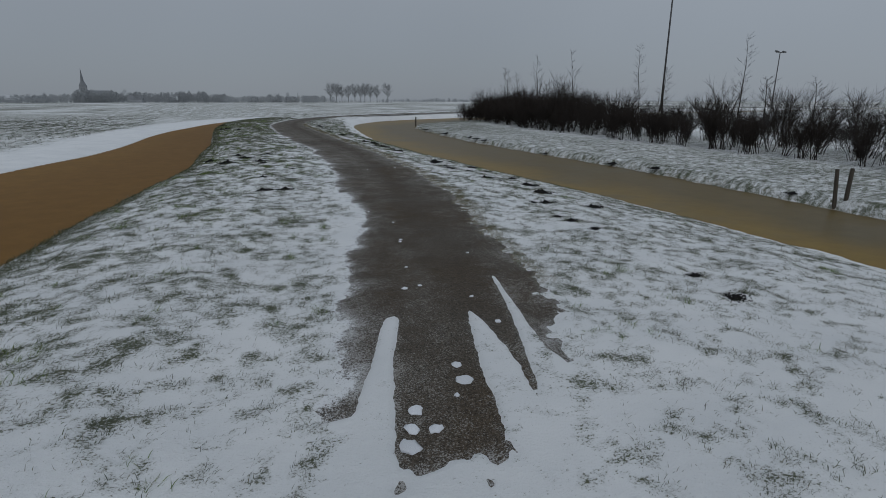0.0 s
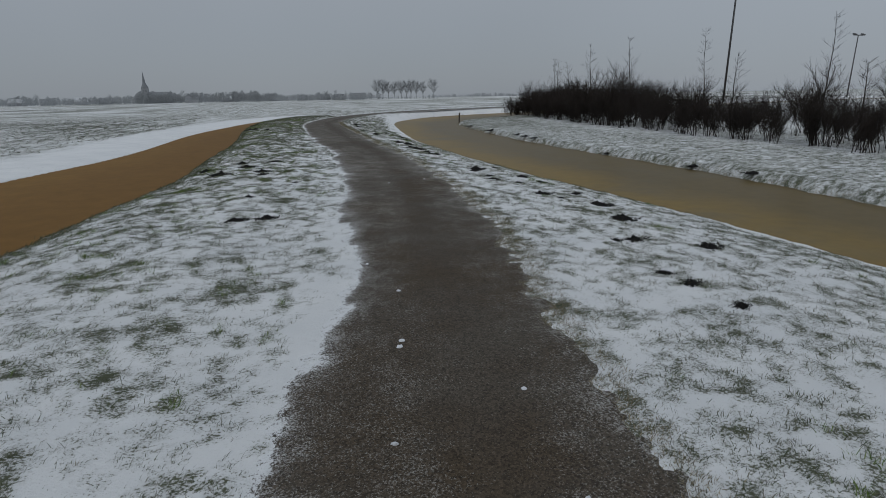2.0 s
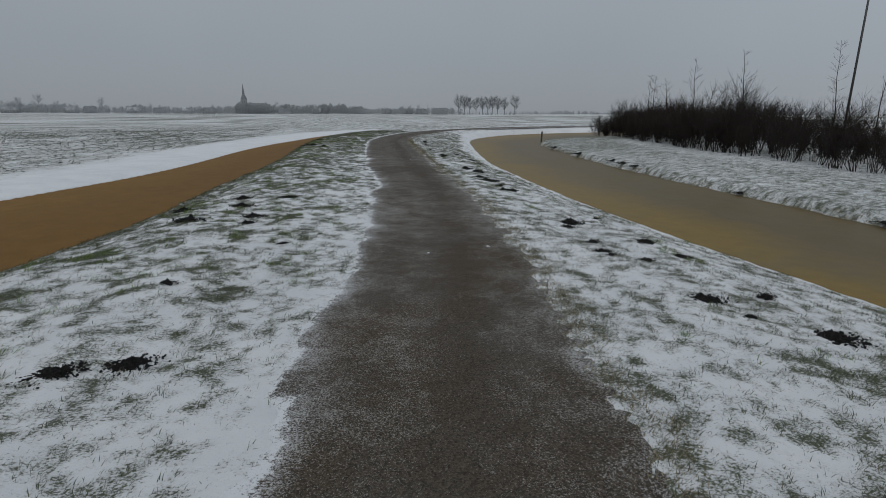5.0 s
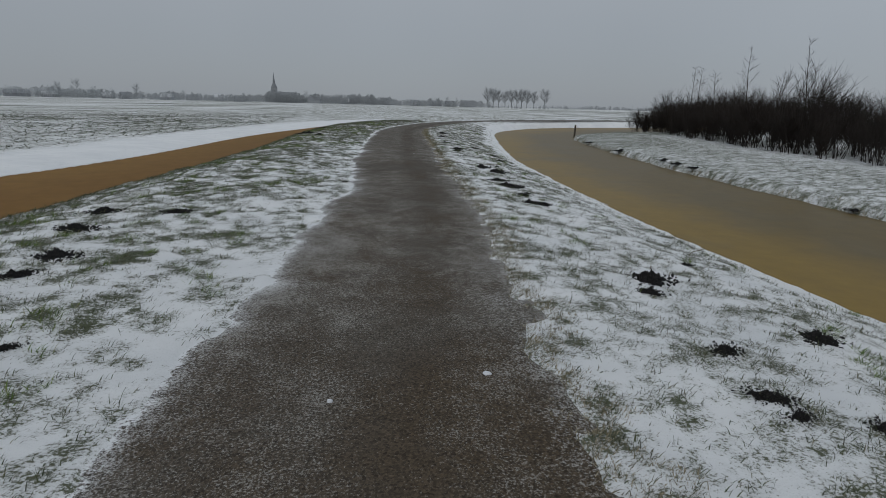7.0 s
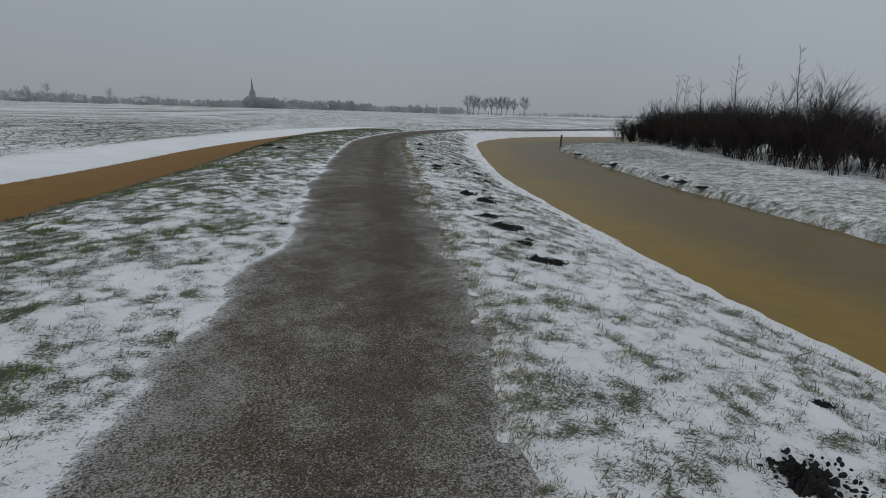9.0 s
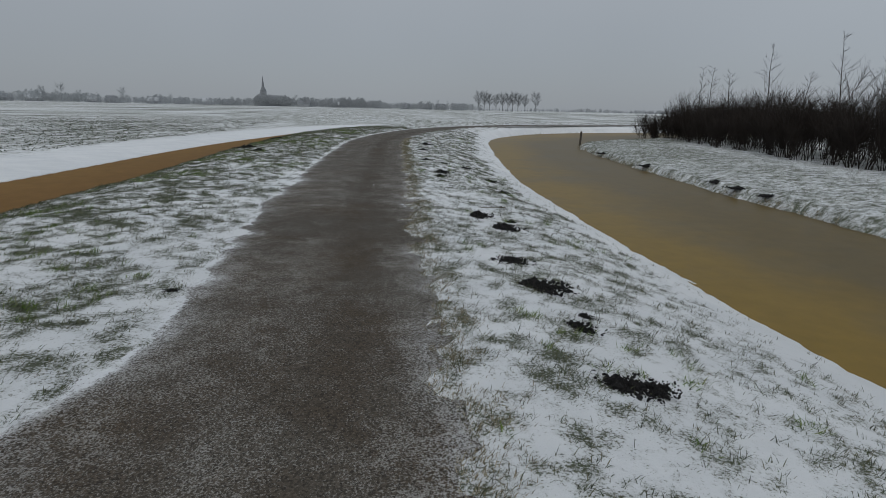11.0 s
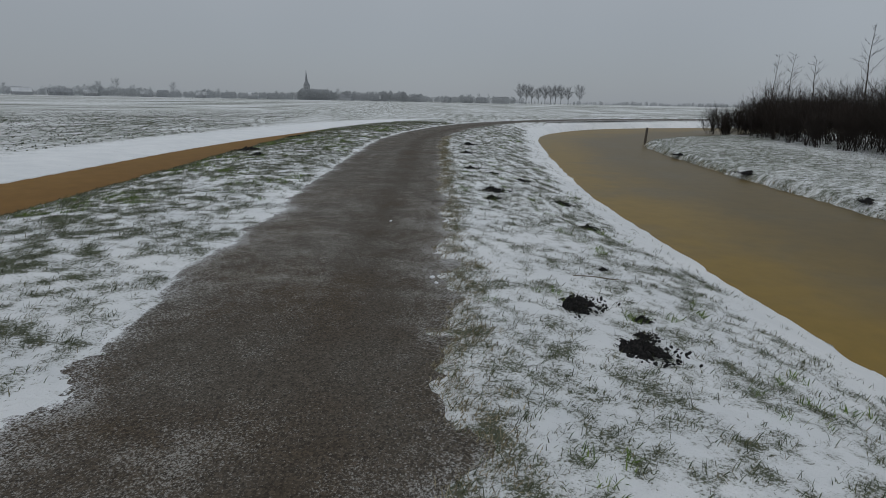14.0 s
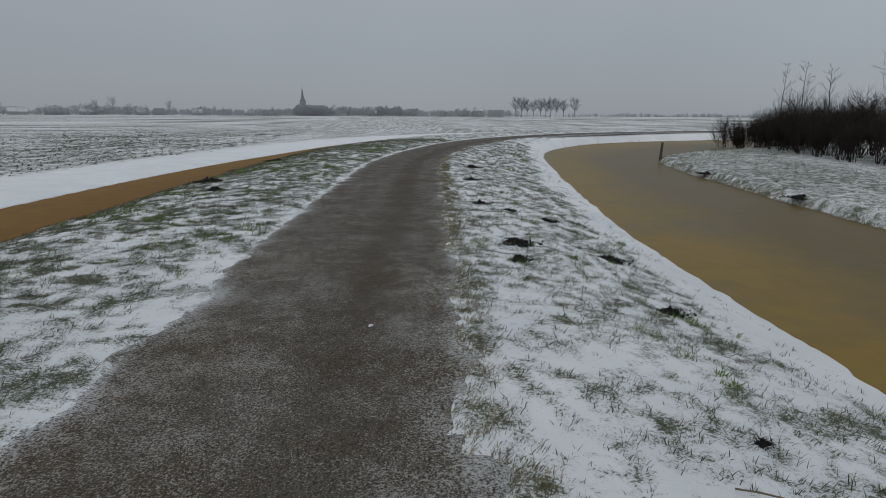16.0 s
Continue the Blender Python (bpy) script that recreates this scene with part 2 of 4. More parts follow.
def water_material(name, deep, rim, pale, rough, spec, pale_amount):
    """Muddy water or ice: the rim colour by the shore, paler frosted patches out in the middle."""
    m, n, l, p = mat(name)
    tc = n.new("ShaderNodeTexCoord")
    uv = n.new("ShaderNodeUVMap")
    uv.uv_map = "lanes"
    sp = n.new("ShaderNodeSeparateXYZ")
    l.new(uv.outputs[0], sp.inputs[0])
    big = node(n, "ShaderNodeTexNoise", Scale=0.33, Detail=4.0, Roughness=0.55)
    small = node(n, "ShaderNodeTexNoise", Scale=2.6, Detail=5.0, Roughness=0.6)
    for t in (big, small):
        l.new(tc.outputs["Object"], t.inputs["Vector"])
    shore = maths(n, l, "ADD", sp.outputs["X"], maths(n, l, "MULTIPLY", maths(n, l, "SUBTRACT", big.outputs["Fac"], 0.5), 0.35))
    r = ramp(n, (0.0, rim), (0.20, rim), (0.52, deep), (1.0, deep))
    l.new(shore, r.inputs[0])
    pr = ramp(n, (0.48, (0, 0, 0)), (0.66, (1, 1, 1)))
    l.new(big.outputs["Fac"], pr.inputs[0])
    col = mixer(n, l, maths(n, l, "MULTIPLY", pr.outputs[0], pale_amount), r.outputs[0], pale)
    sm = ramp(n, (0.3, (0.88, 0.88, 0.88)), (0.7, (1.08, 1.08, 1.08)))
    l.new(small.outputs["Fac"], sm.inputs[0])
    col = mixer(n, l, 1.0, col, sm.outputs[0], "MULTIPLY")
    l.new(col, p.inputs["Base Color"])
    p.inputs["Roughness"].default_value = rough
    p.inputs["Specular IOR Level"].default_value = spec
    b = node(n, "ShaderNodeBump", Strength=0.05, Distance=0.02)
    l.new(small.outputs["Fac"], b.inputs["Height"])
    l.new(b.outputs[0], p.inputs["Normal"])
    return m


def blade_material(name, *stops):
    """Each blade of the mesh its own tone."""
    m, n, l, p = mat(name)
    geo = n.new("ShaderNodeNewGeometry")
    r = ramp(n, *stops)
    l.new(geo.outputs["Random Per Island"], r.inputs[0])
    l.new(r.outputs[0], p.inputs["Base Color"])
    p.inputs["Roughness"].default_value = 0.65
    p.inputs["Specular IOR Level"].default_value = 0.25
    return m


M_SNOW = snow_ground_material()
M_ASPHALT = asphalt_material()
M_MUD_WATER = water_material("muddy_ditch_water", (0.185, 0.098, 0.026), (0.215, 0.118, 0.032), (0.20, 0.108, 0.032), 0.6, 0.05, 0.3)
M_ICE = water_material("brown_canal_ice", (0.128, 0.090, 0.030), (0.215, 0.138, 0.024), (0.128, 0.106, 0.062), 0.38, 0.08, 0.55)
M_GRASS = blade_material("grass_blades", (0.0, (0.036, 0.042, 0.026)), (0.4, (0.055, 0.070, 0.032)), (0.7, (0.078, 0.095, 0.042)), (0.88, (0.14, 0.13, 0.08)), (1.0, (0.26, 0.24, 0.17)))
M_GREEN = blade_material("green_tufts", (0.0, (0.055, 0.096, 0.016)), (0.5, (0.105, 0.180, 0.026)), (0.85, (0.18, 0.24, 0.06)), (1.0, (0.27, 0.26, 0.14)))
M_STRAW = blade_material("dead_straw", (0.0, (0.08, 0.07, 0.042)), (0.5, (0.20, 0.17, 0.11)), (1.0, (0.42, 0.37, 0.26)))
M_CROP = blade_material("winter_crop", (0.0, (0.045, 0.056, 0.036)), (0.6, (0.075, 0.093, 0.05)), (1.0, (0.15, 0.14, 0.10)))
M_SOIL = plain("frozen_black_soil", [(0.005, 0.005, 0.006), (0.012, 0.0115, 0.012), (0.040, 0.037, 0.035)], 12, 0.9, 0.6)
M_BARK = plain("dark_bark", [(0.018, 0.015, 0.012), (0.042, 0.034, 0.028)], 6, 0.9, 0.5)
M_TWIG = plain("bare_twigs", [(0.017, 0.013, 0.011), (0.036, 0.028, 0.023)], 3, 0.9, 0.1)
M_WOOD = plain("weathered_post", [(0.05, 0.042, 0.034), (0.10, 0.088, 0.072)], 5, 0.9, 0.6, stretch=(6, 6, 0.8))
M_STEEL = plain("dull_galvanised_steel", [(0.10, 0.10, 0.105), (0.16, 0.16, 0.165)], 2, 0.6, 0.05, 0.3)
M_STEEL_DARK = plain("dark_steel", [(0.06, 0.06, 0.063), (0.1, 0.1, 0.104)], 2, 0.6, 0.05, 0.3)
# far and avenue trees: distance haze is put into the pale grey base colours
M_FAR_WOOD = plain("hazed_far_trees", [(0.30, 0.32, 0.335), (0.39, 0.41, 0.425)], 0.2, 1.0, 0.0)
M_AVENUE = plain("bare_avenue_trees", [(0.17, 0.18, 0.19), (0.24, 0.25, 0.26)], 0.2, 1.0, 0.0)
# village brick and slate, lightened towards blue-grey to paint in the distance haze
M_FAR_TOWN = plain("hazed_grey_brick", [(0.26, 0.275, 0.29), (0.34, 0.355, 0.37)], 0.2, 1.0, 0.0)
M_SLATE = plain("hazed_slate", [(0.19, 0.203, 0.218), (0.25, 0.264, 0.28)], 0.2, 1.0, 0.0)
M_SNOW_ROOF = plain("snow_on_roof", [(0.45, 0.47, 0.50), (0.60, 0.62, 0.65)], 0.2, 1.0, 0.0)
M_PACKED = plain("packed_snow", [(0.72, 0.75, 0.80), (0.84, 0.86, 0.90)], 8, 0.7, 0.5)
M_REED = plain("dry_grass_stalk", [(0.10, 0.08, 0.05), (0.2, 0.17, 0.11)], 8, 0.8, 0.3)


# ---- building helpers ----
def link_mesh(name, verts, faces, material, parent=None, label="", smooth=False):
    me = bpy.data.meshes.new(name)
    me.from_pydata([tuple(v) for v in verts], [], faces)
    me.materials.append(material)
    if smooth:
        me.polygons.foreach_set("use_smooth", [True] * len(me.polygons))
    ob = new(name, me)
    if parent:
        ob.parent = parent
    if label:
        ob["label"] = label
    return ob


def part(name, bm, material, parent=None, label="", smooth=False):
    me = bpy.data.meshes.new(name)
    bm.to_mesh(me)
    bm.free()
    me.materials.append(material)
    if smooth:
        me.polygons.foreach_set("use_smooth", [True] * len(me.polygons))
    ob = new(name, me)
    if parent:
        ob.parent = parent
    if label:
        ob["label"] = label
    return ob


def tube(verts, faces, p0, p1, r0, r1, sides=3):
    """A tapered stick from p0 to p1, added to the lists."""
    a, b = Vector(p0), Vector(p1)
    d = (b - a).normalized() if (b - a).length > 1e-6 else Vector((0, 0, 1))
    u = d.orthogonal().normalized()
    w = d.cross(u)
    k = len(verts)
    for centre, r in ((a, r0), (b, r1)):
        for i in range(sides):
            ang = 2 * math.pi * i / sides
            verts.append(centre + (u * math.cos(ang) + w * math.sin(ang)) * r)
    for i in range(sides):
        j = (i + 1) % sides
        faces.append((k + i, k + j, k + sides + j, k + sides + i))


def box(bm, x0, x1, y0, y1, z0, z1):
    made = bmesh.ops.create_cube(bm, size=1)
    bmesh.ops.transform(bm, verts=made["verts"], matrix=Matrix.Translation(((x0 + x1) / 2, (y0 + y1) / 2, (z0 + z1) / 2)) @ Matrix.Diagonal((x1 - x0, y1 - y0, z1 - z0, 1)))
    return made["verts"]


# value noise on arrays, for relief and cover
def lattice(ix, iy, seed):
    h = (ix.astype(np.int64) * 374761393 + iy.astype(np.int64) * 668265263 + seed * 974634777) & 0x7FFFFFFF
    h = ((h ^ (h >> 13)) * 1274126177) & 0x7FFFFFFF
    return ((h ^ (h >> 16)) & 0xFFFF) / 65535.0


def soft_noise(x, y, seed=0):
    ix, iy = np.floor(x), np.floor(y)
    fx, fy = x - ix, y - iy
    fx, fy = fx * fx * (3 - 2 * fx), fy * fy * (3 - 2 * fy)
    a, b = lattice(ix, iy, seed), lattice(ix + 1, iy, seed)
    c, d = lattice(ix, iy + 1, seed), lattice(ix + 1, iy + 1, seed)
    return (a * (1 - fx) + b * fx) * (1 - fy) + (c * (1 - fx) + d * fx) * fy


def fractal(x, y, seed=0, octaves=4):
    total, amp, norm = 0, 1.0, 0
    for k in range(octaves):
        total = total + amp * soft_noise(x * 2 ** k + 17.3 * k, y * 2 ** k - 9.1 * k, seed + k)
        norm += amp
        amp *= 0.55
    return total / norm


def smooth(v):
    v = np.clip(v, 0, 1)
    return v * v * (3 - 2 * v)


# ---- the lie of the land ----
# winding lines, each from behind the camera to far off on the right: the path's middle, the crest over the
# ditch, the ditch's field shore, and the canal's two shores
PATH_MID = [(-7.6, -14), (-5.6, -4), (-4.35, 0), (-3.58, 2), (-2.65, 5), (-1.6, 9), (-1.02, 12), (-0.5, 15), (-0.15, 18), (0.0, 21), (0.15, 24), (0.5, 28), (1.0, 34), (1.6, 38.5), (3.0, 44), (5.0, 49.5), (8, 55), (12, 60), (18, 65.5), (26, 70), (40, 75), (70, 83), (130, 96), (420, 150)]
CREST = [(-11, -14), (-8.6, -4), (-7.6, 1), (-6.9, 5), (-5.9, 10), (-4.95, 14), (-4.55, 18), (-4.05, 22), (-3.75, 26), (-3.55, 31), (-3.2, 36), (-2.6, 40.5), (-1.5, 47), (0.6, 53), (4, 59.5), (9, 65), (15, 70.5), (24, 75.5), (39, 80.5), (69, 88.5), (129, 102), (419, 156)]
FIELD_SHORE = [(-15, -14), (-12.9, 2), (-11.8, 12), (-10.2, 20), (-8.7, 25), (-7.95, 29), (-7.5, 33), (-7.0, 38), (-6.1, 43.5), (-4.8, 49), (-3.0, 56), (-0.5, 62.5), (4, 69), (11, 76), (22, 82), (38, 87), (68, 95), (128, 109), (418, 163)]
NEAR_SHORE = [(1.5, -14), (3.3, -4), (4.0, 3), (4.3, 6.5), (4.52, 10.5), (4.40, 14.5), (4.47, 18), (4.64, 22), (4.88, 25), (5.2, 28.5), (5.65, 31.5), (6.5, 36), (8.0, 43), (9.4, 49), (11.2, 54), (13.6, 58), (17.5, 62.7), (23, 66.4), (31, 69.5), (50, 75), (90, 84), (420, 140)]
FAR_SHORE = [(4.2, -14), (6.6, -2), (7.75, 4.8), (8.5, 9), (9.2, 13.8), (9.5, 17.8), (9.85, 22.8), (10.2, 26.4), (11.0, 32), (11.8, 36.2), (12.9, 41.5), (13.9, 45), (15.4, 47.6), (19, 50.6), (25, 54), (33, 58), (60, 66), (110, 77), (420, 130)]
DITCH_LEVEL, CANAL_LEVEL, FIELD, MEADOW = -0.55, -0.75, -0.42, -0.40


def refine(line, step=0.8):
    """The line, rounded off (Catmull-Rom) and cut into short pieces."""
    p = [Vector(q) for q in line]
    p = [2 * p[0] - p[1]] + p + [2 * p[-1] - p[-2]]
    out = []
    for a, b, c, d in zip(p, p[1:], p[2:], p[3:]):
        n = int(min(24, max(2, (c - b).length / step)))
        for k in range(n):
            t = k / n
            out.append(0.5 * (2 * b + (c - a) * t + (2 * a - 5 * b + 4 * c - d) * t * t + (3 * b - a - 3 * c + d) * t ** 3))
    out.append(p[-2])
    return np.array([(q.x, q.y) for q in out])


def side(line, x, y):
    """Signed distance from a line: positive to its right."""
    best, sign = np.full(x.shape, 1e18), np.zeros(x.shape)
    low, high = y.min() - 30, y.max() + 30
    for (ax, ay), (bx, by) in zip(line[:-1], line[1:]):
        if min(ay, by) > high or max(ay, by) < low:
            continue
        dx, dy = bx - ax, by - ay
        t = np.clip(((x - ax) * dx + (y - ay) * dy) / (dx * dx + dy * dy), 0, 1)
        ex, ey = x - ax - t * dx, y - ay - t * dy
        dist = ex * ex + ey * ey
        closer = dist < best
        best = np.where(closer, dist, best)
        sign = np.where(closer, np.where(dx * ey - dy * ex < 0, 1.0, -1.0), sign)
    return np.sqrt(best) * sign


L_MID, L_CREST, L_FIELD, L_NEAR, L_FAR = (refine(q) for q in (PATH_MID, CREST, FIELD_SHORE, NEAR_SHORE, FAR_SHORE))
HALF = 1.0
HEDGE_FRONT = [(9.5, -8), (12.2, 0), (13.6, 6), (14.9, 12), (16.1, 18.5), (17.4, 25), (18.4, 31), (19.7, 37), (21.2, 42.5), (23.6, 50), (26.3, 57)]
L_HEDGE = refine(HEDGE_FRONT, 0.5)


def bare(mid, y):
    """How far past the bare asphalt's edge: the snow lies further in on the ditch side of the first metres."""
    left = np.interp(y, (0, 1.8, 4.3, 5.9, 7.1, 8.1, 9.7, 11, 12.6, 13.4, 14.6, 16.7, 17.3, 18.6, 20, 21.5, 22.7, 23.4, 24, 24.5, 26, 27.6, 34),
                     (0.6, 0.70, 0.76, 0.58, 0.53, 0.72, 0.90, 0.84, 0.82, 0.87, 0.95, 1.06, 0.92, 0.98, 0.98, 1.05, 1.18, 1.02, 1.1, 1.0, 1.1, 1.18, 1.22))
    right = np.interp(y, (0, 1.9, 2.3, 3.3, 6.6, 11, 13.2, 15.5, 17.9, 19.7, 21.3, 23.2, 34), (0.7, 0.79, 0.89, 1.0, 1.07, 1.12, 1.0, 0.96, 0.84, 0.84, 0.94, 1.08, 1.12))
    return np.where(mid < 0, -mid - left, mid - right)


def ragged(x, y):
    """The frayed line of the snow along the path."""
    ditch_side = x < np.interp(y, L_MID[:, 1], L_MID[:, 0])
    teeth = (0.22 + 0.16 * smooth((y - 9) / 6)) * (fractal(x / 1.4, (y + 0.12 * x) / 0.30, 41, 3) - 0.5)
    frayed = 0.34 * (fractal(x / 0.7, y / 0.5, 43, 3) - 0.5)
    return np.where(ditch_side, teeth, frayed) + 0.20 * (fractal(x / 0.22, y / 0.22, 47, 2) - 0.5) + np.where(ditch_side, 0.14, 0.24) * (fractal(x / 0.09, y / 0.09, 49, 2) - 0.5)


def track_snow(u, y, soft=0.13):
    """Snow left lying on the first metres of the path: a drift behind, and wheel lanes that run out of it."""
    def lane(ys, left, right, end):
        inside = np.minimum(u - np.interp(y, ys, left), np.interp(y, ys, right) - u)
        return smooth(inside / soft + 0.5) * smooth((end - y) / (1.5 * soft))
    first = lane((1.2, 1.4, 1.7, 2.2, 2.95), (-0.74, -0.64, -0.58, -0.52, -0.41), (-0.33, -0.34, -0.35, -0.37, -0.28), 2.98)
    second = lane((1.0, 1.4, 1.9, 2.3, 2.8), (0.22, 0.20, 0.17, 0.19, 0.24), (0.46, 0.45, 0.42, 0.37, 0.27), 2.85)
    third = lane((1.0, 1.5, 1.9, 2.2, 2.6, 3.5), (0.40, 0.46, 0.50, 0.53, 0.57, 0.635), (0.9, 0.8, 0.67, 0.66, 0.66, 0.66), 3.55)
    beside = smooth((1.78 - y) / 0.16) * np.maximum(smooth((-0.45 - u) / 0.1), smooth((u - 0.52) / 0.1))
    behind = 0.75 * smooth((1.36 - y + 0.25 * (fractal(u / 0.2, y / 0.2, 57, 3) - 0.5)) / 0.35)
    return np.clip(np.maximum.reduce([first, second, third, beside, behind]), 0, 1)


# clean little drifts along the path's edge: x, y, radius
SNOW_TONGUES = [(-1.06, 19.0, 0.3), (-0.93, 25.9, 0.35), (-1.0, 23.85, 0.26), (-1.15, 24.6, 0.3), (-1.2, 20.6, 0.25), (-1.55, 13.4, 0.3), (-1.75, 12.3, 0.4), (-1.25, 16.6, 0.35), (-0.7, 28.3, 0.35)]


def ridges(x, y):
    """Wind-combed streaks of grass on the ditch side."""
    bent = 0.30 * (fractal(x / 0.9, y / 1.2, 91, 2) - 0.5)
    wave = fractal(0.7 * (x + y) / 0.46 + bent, 0.7 * (y - x) / 0.16 + bent, 87, 3)
    return smooth((wave - 0.50) / 0.16)


def land(x, y):
    """Height of the ground, and how much turf shows through the snow."""
    mid, crest, field, near, far = (side(q, x, y) for q in (L_MID, L_CREST, L_FIELD, L_NEAR, L_FAR))
    rough = fractal(x / 0.55, y / 0.8, 3, 4) - 0.5
    fine = fractal(x / 0.16, y / 0.22, 9, 3) - 0.5
    broad = fractal(x / 3.5, y / 5.0, 21, 3) - 0.5
    tufts = 0.36 * fractal(x / 0.25, y / 0.23, 33, 2) + 0.64 * fractal(x / 0.115, y / 0.11, 35, 2)
    # the dike's top and its two sides
    out = bare(mid, y)
    wobble = ragged(x, y)
    lip = smooth((out + wobble + 0.17) / 0.26)
    top = -0.035 + 0.055 * lip
    snowed = track_snow(mid, y) + (0.30 + 0.5 * smooth((1.6 - y) / 0.3)) * (fractal(x / 0.10, y / 0.12, 53, 3) - 0.5)
    top = np.maximum(top, np.where((y < 5) & (out < 0.1), -0.02 + 0.05 * smooth((snowed - 0.25) / 0.5), -1))
    verge = np.clip(np.abs(mid) - 1.05, 0, None)
    span = np.clip(verge / np.maximum(verge - near, 0.3), 0, 1)
    right_z = top + (CANAL_LEVEL - 0.02) * (0.42 * span + 0.58 * span ** 2.3)
    left_z = top + 0.09 * smooth(verge / 1.5) - 0.10 * smooth((crest * -1 + 1.0) / 1.0)
    dike = np.where(mid > 0, right_z, left_z)
    bump = (0.075 * rough + 0.035 * fine + 0.05 * broad) * smooth(verge / 0.5)
    dike = dike + bump
    # down into the ditch and into the canal
    ditch = dike + (-1.1 - dike) * smooth(-crest / 0.55)
    ditch = np.where(field < 0.0, DITCH_LEVEL + 0.015 + (FIELD - DITCH_LEVEL) * smooth(-field / 1.6) + (0.03 * rough + 0.05 * broad) * smooth(-field / 1.5), np.where(crest < 0, np.maximum(ditch, -1.1), ditch))
    ditch = np.where((field >= 0) & (crest < 0), np.minimum(ditch, np.where(field < 0.4, DITCH_LEVEL + 0.015 - field * 1.2, ditch)), ditch)
    shore = near + 0.22 * (fractal(x / 0.9, y / 0.9, 61, 3) - 0.5)
    canal = np.where(shore > 0, CANAL_LEVEL - 0.0 - np.clip(shore * 0.9, 0, 0.35), dike)
    jag = far + 0.35 * (fractal(x / 0.8, y / 0.8, 67, 4) - 0.5)
    bank = CANAL_LEVEL - 0.3 + 0.56 * smooth((jag + 0.28) / 0.75) + (MEADOW - CANAL_LEVEL - 0.26) * smooth(jag / 5) + (0.06 * rough + 0.05 * fine) * smooth((jag + 0.2) / 0.3) * (0.45 + 0.55 * smooth((2.2 - jag) / 1.5)) + 0.04 * broad
    z = np.where(mid < 0, ditch, np.where(far > -0.5, np.maximum(bank, canal), canal))
    # turf showing
    cover = 0.37 + 1.50 * (tufts - 0.5) + 0.12 * broad + 0.05 * rough
    cover = cover + np.where(mid < 0, 0.03 * smooth(verge / 1.0) + 0.10 * smooth((1.8 - crest) / 1.8), 0.0) - 0.20 * smooth((3.8 - y) / 3)
    cover = cover + np.where(mid < 0, 0.08, 0.0) * smooth((y - 14) / 20)
    streak = np.where(mid < 0, fractal(0.7 * (x + y) / 0.40, 0.7 * (y - x) / 0.14, 83, 2), fractal((0.85 * x - 0.53 * y) / 0.36, (0.53 * x + 0.85 * y) / 0.15, 85, 2)) - 0.5
    cover = cover + streak * np.where(mid < 0, 0.30 + 0.25 * smooth((y - 9) / 10), 0.30)
    cover = cover + np.where(mid < 0, smooth((y - 7) / 6) * (0.42 * ridges(x, y) * smooth((tufts - 0.34) / 0.3) * smooth((out - 0.25) / 0.8) + 0.02), 0.0)
    cover = np.where((mid < 0) & (crest < 0.15) & (crest > -0.6), 0.75, cover)
    edge_strip = np.exp(-((out + wobble - 0.02) / np.where(mid > 0, 0.19, 0.10)) ** 2)
    cover = cover + np.where(mid > 0, 0.14, 0.02) * edge_strip * smooth((y - 3) / 3)
    # clean snow blown up along the path's ditch side and above the ice
    band = np.interp(y, (2, 4, 5.5, 8, 9.5, 12, 30), (0.0, 0.15, 0.30, 0.28, 0.06, 0.0, 0.0)) * (0.1 + 1.8 * fractal(x / 1.4, (y + 0.12 * x) / 0.40, 41, 2))
    cover = cover - np.where(mid < 0, (0.40 + 0.3 * (tufts - 0.5)) * smooth((band - out - wobble + 0.3 * (tufts - 0.5)) / 0.16), 0)
    rim = np.interp(y, (3, 10, 14, 20), (0.05, 0.15, 0.40, 0.60)) * (0.4 + 1.2 * fractal(x / 0.8, y / 0.8, 63, 2))
    cover = np.where((mid > 0) & (near < 0), cover * smooth((-near - rim) / 0.5), cover)
    cover = np.where(out < 0.02, np.minimum(cover, 0.16 + 0.5 * edge_strip), cover)
    for px, py, r in SNOW_TONGUES:
        cover = cover - 0.28 * np.exp(-(((x - px) / r) ** 2 + ((y - py) / (r * 0.8)) ** 2))
        z = z + 0.012 * smooth((out + 0.1) / 0.1) * np.exp(-(((x - px) / r) ** 2 + ((y - py) / (r * 0.8)) ** 2))
    rows = 0.5 + 0.5 * np.sin((x - 0.16 * y) * 2 * math.pi / 1.6 + 3 * broad)
    crop = (0.46 + 1.1 * (tufts - 0.5) + 0.28 * rows * fractal(x / 5, y / 9, 71, 3) + 0.30 * broad) * smooth((-field - 2.2) / 2.5)
    cover = np.where(field < 0, crop, cover)
    meadow = (0.55 + 1.1 * (tufts - 0.5) + 0.2 * broad + 0.10 * smooth((y - 26) / 14)) * (1 - 0.25 * smooth((far - 4.2) / 2.5)) + 0.10 * smooth((0.9 - np.abs(far - 0.1)) / 0.9) * (tufts + 0.1)
    cover = np.where(far > 0, meadow, cover)
    under = side(L_HEDGE, x, y)
    cover = np.where((far > 0) & (under > -0.3), np.maximum(cover, smooth((under + 0.3) / 1.2) * (0.22 + 0.6 * tufts) * smooth((9 - under) / 4)), cover)
    return z, np.clip(cover, 0, 1), mid, crest, field, near, far


